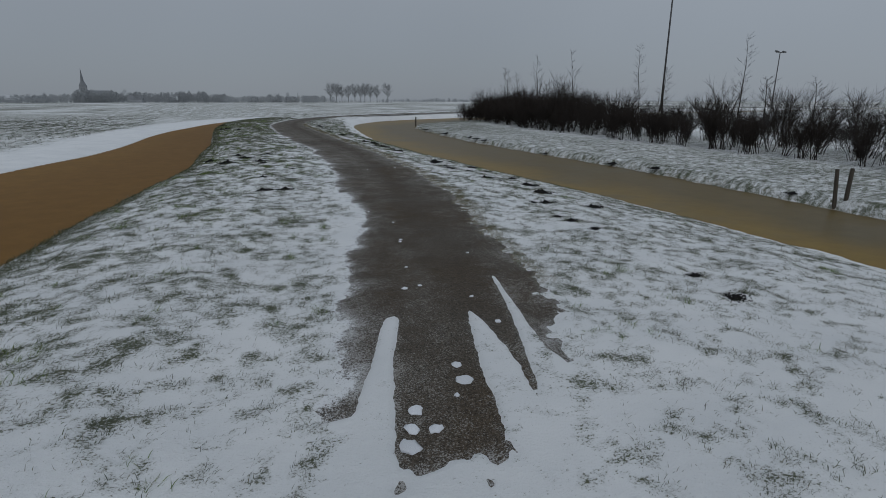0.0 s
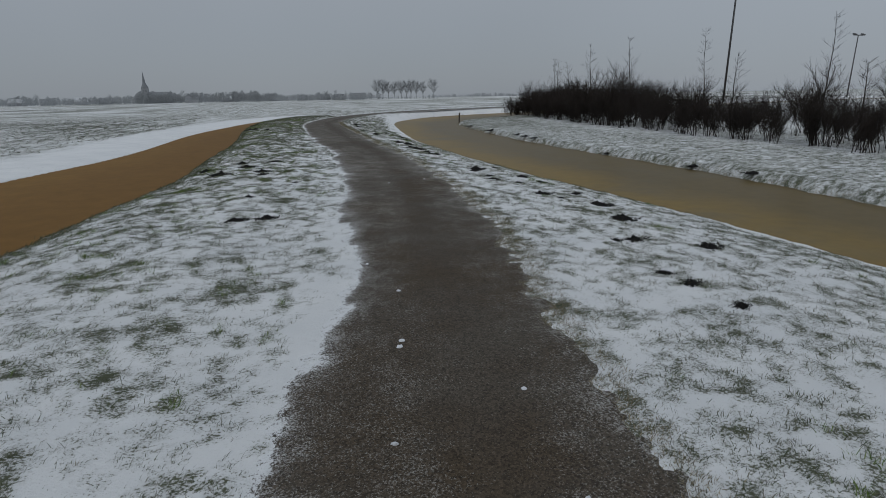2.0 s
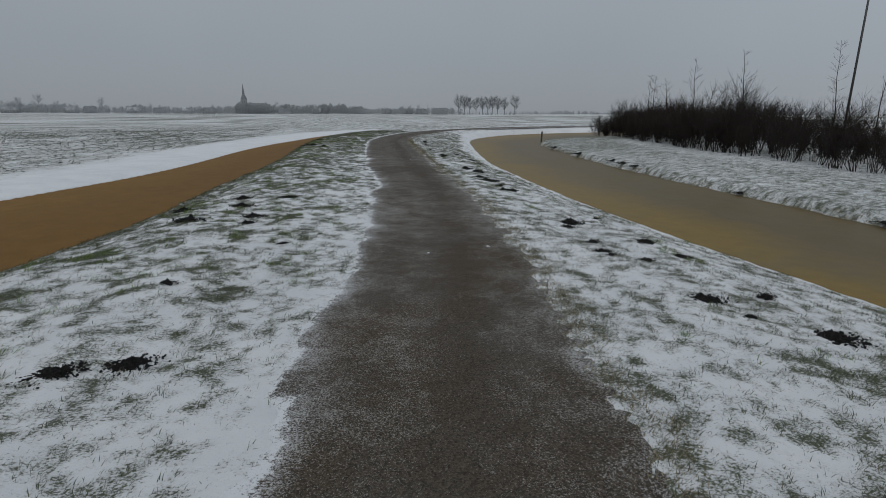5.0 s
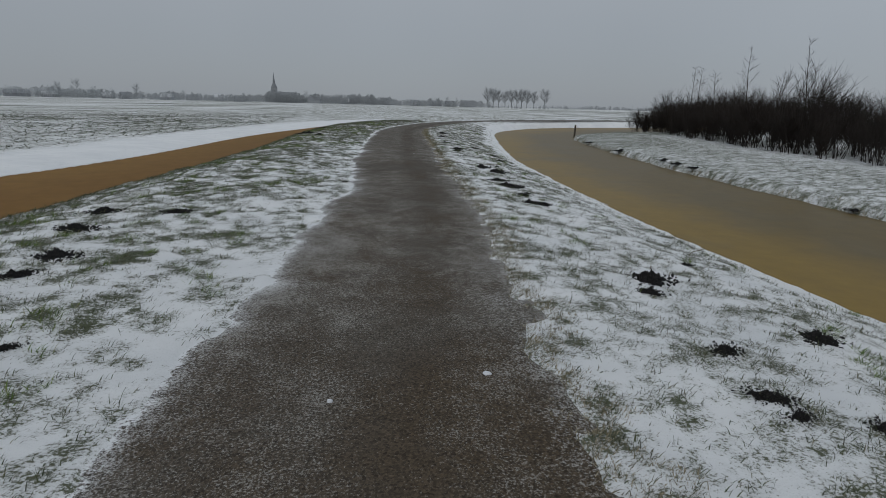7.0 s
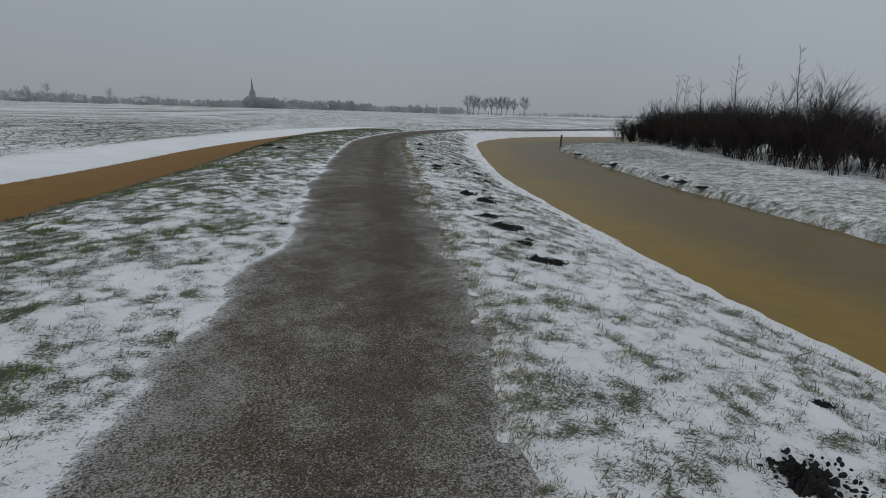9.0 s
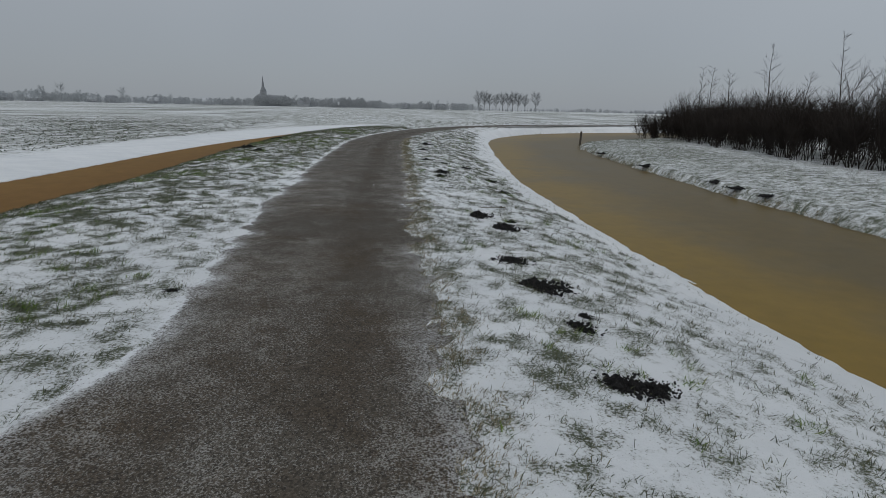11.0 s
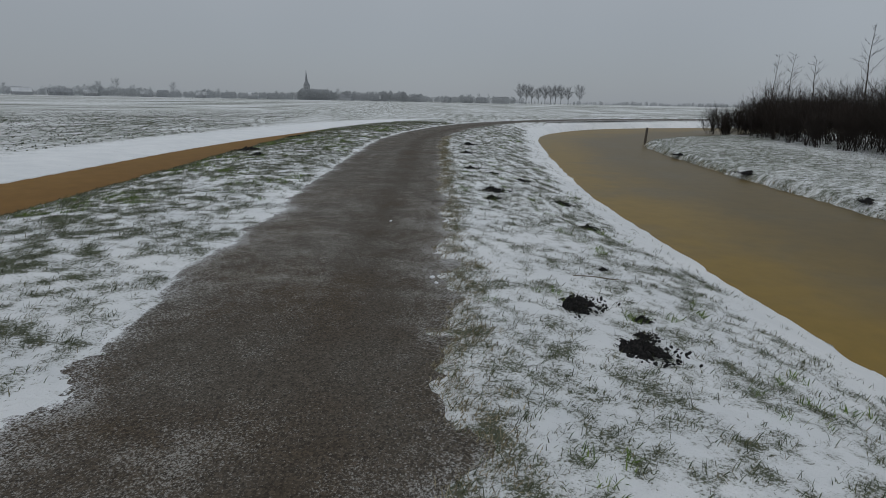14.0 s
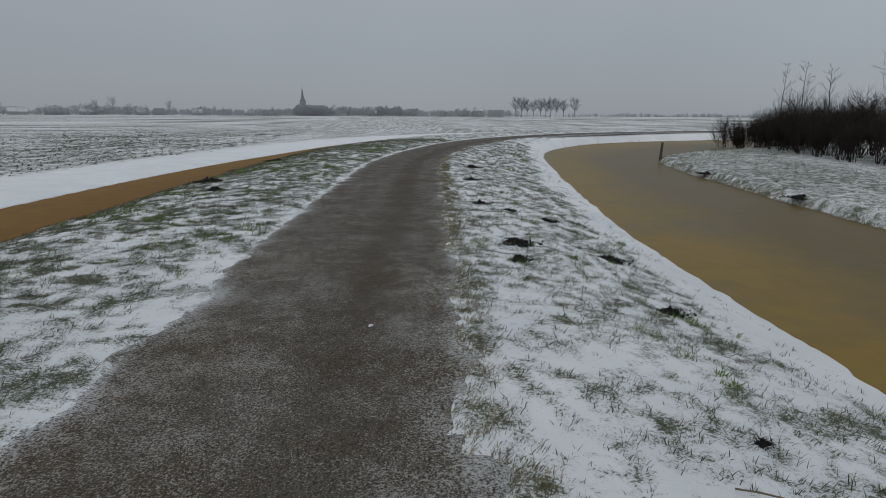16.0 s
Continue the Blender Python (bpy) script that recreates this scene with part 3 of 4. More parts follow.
def stops(*spans):
    """Grid lines: (from, to, step) pieces end to end, and growing steps outward past both ends."""
    line = []
    for a, b, step in spans:
        line += list(np.arange(a, b - step * 0.5, step))
    line.append(spans[-1][1])
    step, at = spans[-1][2], line[-1]
    while at < 3200:
        step *= 1.22
        at += step
        line.append(at)
    step, at = spans[0][2], line[0]
    low = []
    while at > -2500:
        step *= 1.3
        at -= step
        low.append(at)
    return np.array(low[::-1] + line)


gx = stops((-16, -12, 0.2), (-12, -8.2, 0.1), (-8.2, -5.0, 0.075), (-5.0, -2.0, 0.032), (-2.0, 1.8, 0.05), (1.8, 6.4, 0.072), (6.4, 20, 0.16), (20, 34, 0.5))
gy = stops((-3, 0.6, 0.2), (0.6, 4.2, 0.035), (4.2, 33, 0.072), (33, 48, 0.14), (48, 82, 0.3))
GX, GY = np.meshgrid(gx, gy)
GZ, GC, *_ = land(GX, GY)
nx, ny = len(gx), len(gy)
ground_mesh = bpy.data.meshes.new("ground")
idx = np.arange(nx * ny).reshape(ny, nx)
quads = np.stack([idx[:-1, :-1], idx[:-1, 1:], idx[1:, 1:], idx[1:, :-1]], -1).reshape(-1, 4)
ground_mesh.vertices.add(nx * ny)
ground_mesh.vertices.foreach_set("co", np.stack([GX, GY, GZ], -1).astype(np.float32).ravel())
ground_mesh.loops.add(quads.size)
ground_mesh.loops.foreach_set("vertex_index", quads.astype(np.int32).ravel())
ground_mesh.polygons.add(len(quads))
ground_mesh.polygons.foreach_set("loop_start", np.arange(0, quads.size, 4, dtype=np.int32))
ground_mesh.polygons.foreach_set("use_smooth", np.ones(len(quads), dtype=bool))
ground_mesh.update(calc_edges=True)
cover = ground_mesh.attributes.new("cover", "FLOAT", "POINT")
cover.data.foreach_set("value", GC.astype(np.float32).ravel())
ground_mesh.materials.append(M_SNOW)
ground = tagged(new("ground", ground_mesh), "wind-blown snow over short green turf on a dike", "ground", kind="structure")


def strip(name, left, right, z, material, samples, label, category, across=17):
    """A band between two lines, with its own lanes laid out across (x) and along (y)."""
    def even(line):
        d = np.concatenate([[0], np.cumsum(np.hypot(*np.diff(line, axis=0).T))])
        s = np.linspace(0, 1, samples) ** 1.6 * d[-1]
        return np.stack([np.interp(s, d, line[:, 0]), np.interp(s, d, line[:, 1])], -1)
    a, b = even(left), even(right)
    verts, faces, uvs = [], [], []
    for k in range(samples):
        for j in range(across):
            t = j / (across - 1)
            p = a[k] * (1 - t) + b[k] * t
            verts.append((p[0], p[1], z(t)))
            uvs.append(t)
    for k in range(samples - 1):
        for j in range(across - 1):
            q = k * across + j
            faces.append((q, q + 1, q + across + 1, q + across))
    ob = link_mesh(name, verts, faces, material, smooth=True)
    lay = ob.data.uv_layers.new(name="lanes")
    for loop in ob.data.loops:
        v = loop.vertex_index
        lay.data[loop.index].uv = (uvs[v], v // across)
    return tagged(ob, label, category, kind="structure")


def shifted(line, d):
    """The line moved d to its right."""
    t = np.gradient(line, axis=0)
    t = t / np.hypot(t[:, 0], t[:, 1])[:, None]
    return line + np.stack([t[:, 1], -t[:, 0]], -1) * d


path = strip("path", shifted(L_MID, -HALF - 0.45), shifted(L_MID, HALF + 0.45), lambda t: 0.012 - 0.02 * (abs(t - 0.5) * 2) ** 3 - 0.30 * max(0, abs(t - 0.5) * 2 - 0.78), M_ASPHALT, 1100, "grey-brown asphalt path dusted with frost", "path", 41)
at = np.empty(len(path.data.vertices) * 3, np.float32)
path.data.vertices.foreach_get("co", at)
px, py = at[0::3].astype(float), at[1::3].astype(float)
pm = side(L_MID, px, py)
rime = path.data.attributes.new("rime", "FLOAT", "POINT")
frosted = np.exp(-np.clip(-(bare(pm, py) + ragged(px, py)) - 0.02, 0, None) / np.where(pm > 0, 0.16, 0.20))
frosted = frosted * np.where(pm > 0, 0.72, 1.0)
frosted = np.maximum(frosted, np.where(py < 4.5, 0.97 * track_snow(pm, py, 0.26), 0))
rime.data.foreach_set("value", frosted.astype(np.float32))
strip("water_ditch", shifted(L_FIELD, -1.0), shifted(L_CREST, 0.5), lambda t: DITCH_LEVEL, M_MUD_WATER, 260, "still brown muddy water in the field ditch", "water")
strip("water_canal", shifted(L_NEAR, -0.5), shifted(L_FAR, 0.6), lambda t: CANAL_LEVEL, M_ICE, 260, "brown ice on the winding canal", "ice")


def lie(x, y):
    """Ground height at one spot."""
    return float(land(np.array([float(x)]), np.array([float(y)]))[0][0])


# ---- grass ----
def scatter_blades(name, count, x0, x1, y0, y1, want, length, width, material, label, category, seed, clump=1, spread=0.0, winding=False):
    """Single bent blades, thick where want() is high. Leaning with the wind."""
    rng = np.random.default_rng(seed)
    x, y = rng.uniform(x0, x1, count), y0 + (y1 - y0) * rng.random(count) ** 1.35
    if winding:
        x = x + np.interp(y, L_MID[:, 1], L_MID[:, 0])
    z, c, *rest = land(x, y)
    keep = rng.random(count) < want(x, y, c, *rest)
    x, y, z = x[keep], y[keep], z[keep]
    if clump > 1:
        x, y, z = (np.repeat(q, clump) for q in (x, y, z))
        x = x + rng.normal(0, spread, len(x))
        y = y + rng.normal(0, spread, len(y))
    n = len(x)
    ln = length * rng.uniform(0.5, 1.35, n) * (1 + 0.012 * np.clip(y, 0, 60))
    ang = rng.normal(0.5, 1.0, n)
    tilt = rng.uniform(0.55, 1.35, n)
    dx, dy, dz = np.cos(ang) * np.sin(tilt) * ln, np.sin(ang) * np.sin(tilt) * ln, np.cos(tilt) * ln
    turn = rng.uniform(0, math.pi, n)
    w = width * rng.uniform(0.6, 1.4, n) * (1 + 0.02 * np.clip(y, 0, 60))
    px, py = np.cos(turn) * w, np.sin(turn) * w
    v = np.empty((n, 5, 3), np.float32)
    base = np.stack([x, y, z - 0.012], -1)
    off = np.stack([px, py, 0 * px], -1)
    way = np.stack([dx, dy, dz], -1)
    v[:, 0], v[:, 1] = base - off, base + off
    up = way * 0.55 + np.stack([0 * dz, 0 * dz, 0.12 * ln], -1)
    v[:, 2], v[:, 3] = base + up + off * 0.7, base + up - off * 0.7
    v[:, 4] = base + way
    k = np.arange(n, dtype=np.int32)[:, None] * 5
    me = bpy.data.meshes.new(name)
    me.vertices.add(n * 5)
    me.vertices.foreach_set("co", v.ravel())
    loops = np.concatenate([k + 0, k + 1, k + 2, k + 3, k + 3, k + 2, k + 4], 1).astype(np.int32)
    me.loops.add(loops.size)
    me.loops.foreach_set("vertex_index", loops.ravel())
    me.polygons.add(2 * n)
    starts = (np.arange(n)[:, None] * 7 + np.array([0, 4])).astype(np.int32)
    me.polygons.foreach_set("loop_start", starts.ravel())
    me.update(calc_edges=True)
    me.materials.append(material)
    return tagged(new(name, me), label, category, kind="stuff")


def on_verge(x, y, c, mid, crest, field, near, far):
    out = bare(mid, y)
    ok = (out > 0.03) & (crest > -0.12) & (near < -0.35)
    return np.where(ok, np.clip(0.035 + np.clip(c - 0.24, 0, 1) * 2.0, 0, 1), 0)


def on_meadow(x, y, c, mid, crest, field, near, far):
    return np.where(far > 0.25, np.clip((c - 0.15) * 1.6, 0, 1) ** 1.5 * 0.8, 0)


def on_field(x, y, c, mid, crest, field, near, far):
    return np.where(field < -2.5, np.clip((c - 0.16) * 1.8, 0, 1) ** 1.6, 0) * smooth((105 - y) / 60) * smooth((x + 46) / 22)


scatter_blades("grass", 420000, -4.9, 6.4, -0.5, 52, on_verge, 0.040, 0.0016, M_GRASS, "short grey-green grass poking through snow", "grass", 5, 5, 0.02, True)
scatter_blades("grass", 230000, 7, 24, 0, 56, on_meadow, 0.045, 0.0032, M_GRASS, "rough frosted meadow grass along the canal bank", "grass", 6)


def on_tuft(x, y, c, mid, crest, field, near, far):
    ok = (bare(mid, y) > 0.2) & (crest > 0.1) & (near < -0.5) & (y > 1)
    spot = smooth((fractal(x / 0.36, y / 0.30, 77, 2) - 0.66) * 10)
    wide = smooth((fractal(x / 1.6, y / 1.9, 79, 2) - 0.36) * 5)
    return np.where(ok, spot * wide * np.clip((c - 0.22) * 3, 0, 1), 0) + np.where(ok & (mid < 0), 1.0 * ridges(x, y) * smooth((y - 2) / 8) * np.clip((c - 0.42) * 3, 0, 1) * wide, 0)


def on_crest(x, y, c, mid, crest, field, near, far):
    return np.where(mid < 0, np.exp(-((crest - 0.02) / 0.16) ** 2), 0) * (0.08 + 0.92 * smooth((fractal(x / 0.5, y / 0.5, 73, 2) - 0.46) * 6))


def on_path_edge(x, y, c, mid, crest, field, near, far):
    out = bare(mid, y) + ragged(x, y)
    return np.where((mid > 0) & (y > 3), np.exp(-((out - 0.05) / 0.14) ** 2) * np.clip(0.25 + c, 0, 1), 0)


def on_far_shore(x, y, c, mid, crest, field, near, far):
    jag = far + 0.35 * (fractal(x / 0.8, y / 0.8, 67, 4) - 0.5)
    return np.exp(-((jag - 0.10) / 0.10) ** 2) * (0.3 + 0.7 * smooth((fractal(x / 1.2, y / 1.2, 69, 2) - 0.4) * 5))


scatter_blades("grass", 52000, -4.6, 5.5, 0.5, 46, on_tuft, 0.055, 0.0020, M_GREEN, "fresh green grass tufts standing out of the snow", "grass", 15, 16, 0.03, True)
scatter_blades("grass", 75000, -5.2, -2.6, -1, 48, on_crest, 0.05, 0.0022, M_GRASS, "longer dark green grass overhanging the ditch", "grass", 23, 4, 0.03, True)
scatter_blades("straw", 220000, 0.4, 1.9, 2, 40, on_path_edge, 0.034, 0.0017, M_STRAW, "dead straw-coloured grass along the asphalt's edge", "grass", 17, 3, 0.014, True)
scatter_blades("straw", 420000, 7.2, 20, -2, 52, on_far_shore, 0.09, 0.004, M_STRAW, "pale dead reed stubble fringing the far shore", "reed", 19, 2, 0.03)
scatter_blades("crop", 75000, -46, -8, 8, 110, on_field, 0.045, 0.014, M_CROP, "sparse winter crop poking through the field's snow", "crop", 7, 3, 0.05)


# ---- molehills ----
def mound_mesh(seed, flat):
    """A ragged, lobed heap of crumbled soil, lowest at its torn outline."""
    rings, spokes = 15, 46
    verts, faces = [(0, 0, 0.34 * flat)], []
    for i in range(1, rings + 1):
        for j in range(spokes):
            a = 2 * math.pi * j / spokes
            way = Vector((math.cos(a), math.sin(a), 0))
            reach = 0.62 + 0.60 * noise.noise(way * 1.1 + Vector((seed * 3.1, 0, 0))) + 0.28 * noise.noise(way * 3.4 + Vector((seed * 5.7, 2, 0))) + 0.10 * noise.noise(way * 9 + Vector((seed, 7, 0)))
            r = i / rings
            p = way * max(0.25, reach) * r
            h = (1 - r ** 1.3) * 0.40 * flat * (0.8 + 1.0 * noise.noise(p * 2.4 + Vector((seed, 4, 1)))) - 0.14 * r
            h += 0.34 * noise.noise(p * 5 + Vector((seed, 1, 1))) * (1 - 0.3 * r) + 0.24 * noise.noise(p * 13 + Vector((0, seed, 3)))
            verts.append((p.x * 1.05, p.y * 0.72, h))
    for j in range(spokes):
        faces.append((0, 1 + j, 1 + (j + 1) % spokes))
    for i in range(rings - 1):
        for j in range(spokes):
            q, k = 1 + i * spokes, (j + 1) % spokes
            faces.append((q + j, q + spokes + j, q + spokes + k, q + k))
    me = bpy.data.meshes.new("molehill")
    me.from_pydata(verts, [], faces)
    me.materials.append(M_SOIL)
    return me


def clod_mesh(seed, lumpy=0.5):
    bm = bmesh.new()
    bmesh.ops.create_icosphere(bm, subdivisions=1, radius=1)
    for v in bm.verts:
        v.co += noise.noise_vector(v.co * 1.3 + Vector((seed * 7, 0, 0))) * lumpy
    me = bpy.data.meshes.new("clod")
    bm.to_mesh(me)
    bm.free()
    me.materials.append(M_SOIL)
    return me


def crumb_mesh(seed, count):
    """Loose crumbs, thickest by the heap and thinning outward."""
    rng = random.Random(seed)
    bm = bmesh.new()
    for _ in range(count):
        a, r = rng.uniform(0, 2 * math.pi), abs(rng.gauss(0.58, 0.32))
        made = bmesh.ops.create_icosphere(bm, subdivisions=1, radius=rng.uniform(0.02, 0.07))
        m = Matrix.Translation((r * math.cos(a) * 1.15, r * math.sin(a) * 0.85, 0.02 + 0.2 * max(0, 0.6 - r))) @ Euler((a * 3, a * 5, a)).to_matrix().to_4x4() @ Matrix.Diagonal((1.3, 0.8, 0.7, 1))
        bmesh.ops.transform(bm, verts=made["verts"], matrix=m)
    me = bpy.data.meshes.new("crumbs")
    bm.to_mesh(me)
    bm.free()
    me.materials.append(M_SOIL)
    return me


MOUNDS = [mound_mesh(k, (1.0, 0.75, 0.55)[k % 3]) for k in range(9)]
CLODS = [clod_mesh(k) for k in range(5)]
CRUMBS = [crumb_mesh(k, 230) for k in range(4)]


def molehill(x, y, size, kind, label, category, group, tall=0.75, name="molehill"):
    heap = new(name, MOUNDS[kind])
    heap.matrix_world = pose(x, y, lie(x, y) + 0.006, 0, 0, rng.uniform(-50, 30)) @ Matrix.Diagonal((size * 1.05, size * 0.95, size * tall, 1))
    tagged(heap, label, category, group)
    crumbs = new("loose_soil", CRUMBS[kind % 4])
    crumbs.parent = heap
    tagged(crumbs, kind="stuff")
    for _ in range(12):
        a, r, big = rng.uniform(0, 2 * math.pi), rng.uniform(0.25, 1.0), rng.uniform(0.05, 0.12)
        clod = new("clod", rng.choice(CLODS))
        clod.parent = heap
        clod.matrix_local = pose(r * math.cos(a), r * math.sin(a) * 0.75, 0.05 + 0.22 * max(0, 0.8 - r), rng.uniform(0, 360), rng.uniform(0, 360), 0) @ Matrix.Diagonal((big, big * rng.uniform(0.6, 0.9), big * 0.8, 1))
    return heap


# middle x, y, size across in metres, kind
DITCH_SIDE = [
    (-4.1, 13.68, 0.22, 0), (-3.43, 9.20, 0.16, 1), (-3.80, 9.12, 0.16, 3), (-3.62, 10.75, 0.10, 2), (-3.68, 15.65, 0.17, 1), (-4.4, 14.75, 0.20, 0),
    (-2.9, 15.5, 0.16, 3), (-3.27, 13.87, 0.19, 3), (-3.3, 13.4, 0.13, 1), (-3.56, 14.81, 0.20, 2), (-2.82, 32.2, 0.30, 0), (-3.1, 32.6, 0.34, 3),
    (-2.35, 30.7, 0.22, 1), (-2.65, 37.9, 0.34, 1), (-1.16, 18.6, 0.06, 2), (-2.75, 12.28, 0.08, 2),
]
CANAL_SIDE = [
    (-0.64, 2.19, 0.16, 1), (-0.42, 2.80, 0.09, 2), (-0.02, 4.76, 0.10, 2), (0.02, 5.32, 0.13, 1), (0.02, 5.66, 0.09, 2), (1.42, 6.45, 0.20, 0),
    (0.40, 6.85, 0.11, 2), (0.70, 6.90, 0.19, 1), (1.37, 7.98, 0.24, 3), (1.86, 9.12, 0.23, 0), (1.32, 9.45, 0.07, 2), (1.22, 9.90, 0.19, 3),
    (2.05, 10.05, 0.12, 1), (1.51, 11.30, 0.12, 1), (1.07, 11.35, 0.08, 2), (1.05, 11.51, 0.11, 2), (2.28, 11.7, 0.14, 1), (1.20, 12.05, 0.13, 1),
    (2.18, 12.40, 0.18, 0), (1.36, 13.16, 0.12, 2), (1.54, 13.50, 0.26, 3),
]
CANAL_SIDE_BEYOND = [
    (2.38, 14.2, 0.08, 2), (1.80, 16.90, 0.14, 2), (1.62, 16.95, 0.20, 1), (1.74, 17.80, 0.15, 1), (1.88, 17.98, 0.08, 2), (1.74, 18.60, 0.27, 3),
    (1.75, 19.40, 0.20, 0), (2.13, 21.05, 0.25, 0), (2.28, 21.3, 0.11, 2), (2.42, 21.6, 0.10, 1), (1.95, 21.72, 0.25, 3),
    (2.66, 22.9, 0.07, 2), (3.24, 24.88, 0.17, 1), (2.16, 26.10, 0.18, 1), (3.46, 26.72, 0.22, 3), (2.34, 26.88, 0.26, 0), (3.32, 28.8, 0.18, 1),
    (2.81, 29.35, 0.16, 2), (2.39, 29.85, 0.20, 1), (2.76, 33.1, 0.22, 0), (3.32, 36.4, 0.26, 3),
]
rng = random.Random(4)
for x, y, size, kind in DITCH_SIDE + CANAL_SIDE + CANAL_SIDE_BEYOND:
    molehill(x, y, size * 0.95, (kind * 3 + int(x * 7 + y * 3)) % 9, "fresh molehill of loose black soil on snowy grass" if size > 0.15 else "small crumbled heap of black mole soil on snow", "molehill", "molehills on the verge")

for x, y, size in ((10.45, 25.9, 0.3), (10.6, 27.1, 0.35), (10.75, 28.3, 0.3), (9.5, 14.6, 0.3), (9.3, 12.3, 0.3), (11.5, 33.2, 0.4), (9.75, 19.2, 0.25), (12.6, 39.0, 0.4), (8.4, 7.2, 0.2)):
    molehill(x, y, size, rng.randrange(9), "dark eroded soil breaking out of the snowy canal bank", "soil", "eroded bank soil", 0.45, "soil_clump")

# crumbs of packed snow on the path
CHIPS = [(-3.99, 1.62, 0.05), (-3.96, 1.42, 0.04), (-3.60, 1.79, 0.055), (-4.13, 1.34, 0.065), (-3.56, 1.98, 0.04), (-2.97, 2.45, 0.03), (-4.07, 1.47, 0.05), (-3.72, 1.66, 0.02), (-2.8, 4.96, 0.025), (-3.34, 3.43, 0.03), (-3.19, 3.44, 0.022), (-2.76, 5.04, 0.022), (-2.52, 5.96, 0.022),
         (0.94, 22.17, 0.024), (0.96, 22.03, 0.017), (-0.31, 11.82, 0.022), (-1.08, 11.65, 0.016), (0.62, 24.2, 0.02), (-2.3, 4.2, 0.016), (-2.9, 3.0, 0.02), (-2.6, 6.8, 0.016), (-3.1, 4.0, 0.018)]
for x, y, size in CHIPS:
    bm = bmesh.new()
    bmesh.ops.create_icosphere(bm, subdivisions=2, radius=1)
    for v in bm.verts:
        v.co += noise.noise_vector(v.co * 1.7 + Vector((x * 9, y * 9, 0))) * 0.45
    chip = part("snow_clump", bm, M_PACKED, smooth=True)
    chip.matrix_world = pose(x, y, 0.012, 0, 0, rng.uniform(0, 360)) @ Matrix.Diagonal((size, size * rng.uniform(0.6, 1.0), 0.011, 1))
    tagged(chip, "flattened crumb of packed snow on the asphalt", "snow", "snow crumbs on the path")


# ---- woody plants ----
def sprout(rng, verts, faces, start, way, length, radius, depth, spread, kids):
    """A branch of several bent pieces, with side twigs to the given depth."""
    p, d = Vector(start), Vector(way).normalized()
    pieces = 4 if depth > 0 else 1
    for k in range(pieces):
        d = (d + Vector((rng.gauss(0, 0.13), rng.gauss(0, 0.13), rng.gauss(0.06, 0.08)))).normalized()
        q = p + d * length / pieces
        r0, r1 = radius * (1 - 0.75 * k / pieces), radius * (1 - 0.75 * (k + 1) / pieces)
        tube(verts, faces, p, q, r0, r1, 4 if radius > 0.03 else 3)
        if depth > 0 and k > 0:
            for _ in range(kids):
                side_way = (d + Vector((rng.gauss(0, spread), rng.gauss(0, spread), rng.gauss(0.12, 0.25)))).normalized()
                sprout(rng, verts, faces, p.lerp(q, rng.random()), side_way, length * rng.uniform(0.35, 0.62), max(r1 * 0.6, 0.006), depth - 1, spread, kids)
        p = q


def shrub(seed, height, stems, spread, label, low=0.07):
    rng = random.Random(seed)
    root = tagged(new("shrub"), label, "shrub", "shrubs of the thicket")
    for _ in range(stems):
        verts, faces, tv, tf = [], [], [], []
        a = rng.uniform(0, 2 * math.pi)
        start = Vector((math.cos(a), math.sin(a), 0)) * rng.uniform(0, 0.4)
        lean = Vector((math.cos(a) * rng.uniform(0.05, 0.5), math.sin(a) * rng.uniform(0.05, 0.5), 1))
        h = height * rng.uniform(0.7, 1.0)
        tip = start + lean.normalized() * h * low
        tube(verts, faces, start - Vector((0, 0, 0.15)), tip, 0.03, 0.022, 4)
        sprout(rng, tv, tf, tip, lean, h * (1 - low), 0.022, 2, spread, 4)
        stem = link_mesh("stem", verts, faces, M_BARK, root)
        link_mesh("branch", tv, tf, M_TWIG, stem)
    return root


def sapling(seed, height, label):
    """A slender bare young tree, its side branches short."""
    rng = random.Random(seed)
    root = tagged(new("tree"), label, "tree", "young trees in the thicket")
    verts, faces, tv, tf = [], [], [], []
    p = Vector((0, 0, -0.2))
    d = Vector((rng.gauss(0, 0.03), rng.gauss(0, 0.03), 1)).normalized()
    n = 14
    for k in range(n):
        d = (d + Vector((rng.gauss(0, 0.05), rng.gauss(0, 0.05), 0.10))).normalized()
        q = p + d * height / n
        r0, r1 = 0.055 * (1 - 0.85 * k / n), 0.055 * (1 - 0.85 * (k + 1) / n)
        tube(verts, faces, p, q, r0, r1, 6)
        if k > 3:
            for _ in range(3):
                a = rng.uniform(0, 2 * math.pi)
                way = Vector((math.cos(a), math.sin(a), rng.uniform(0.25, 1.0)))
                sprout(rng, tv, tf, p.lerp(q, rng.random()), way, rng.uniform(0.6, 1.6) * (1.3 - k / n), 0.008, 1, 0.5, 2)
        p = q
    link_mesh("trunk", verts, faces, M_BARK, root, smooth=True)
    link_mesh("crown", tv, tf, M_TWIG, root)
    return root


SHRUBS = [shrub(11, 3.0, 8, 0.5, "tall dense bare shrub with dark upright twigs"), shrub(12, 2.6, 9, 0.6, "bushy bare shrub with dark brown twigs"),
          shrub(13, 3.2, 5, 0.4, "open bare shrub with a few tall stems"), shrub(14, 1.6, 7, 0.7, "low spreading bare shrub in the snow"), shrub(15, 2.7, 7, 0.5, "dark leafless shrub of many thin stems")]
rng = random.Random(21)
used = [False] * len(SHRUBS)


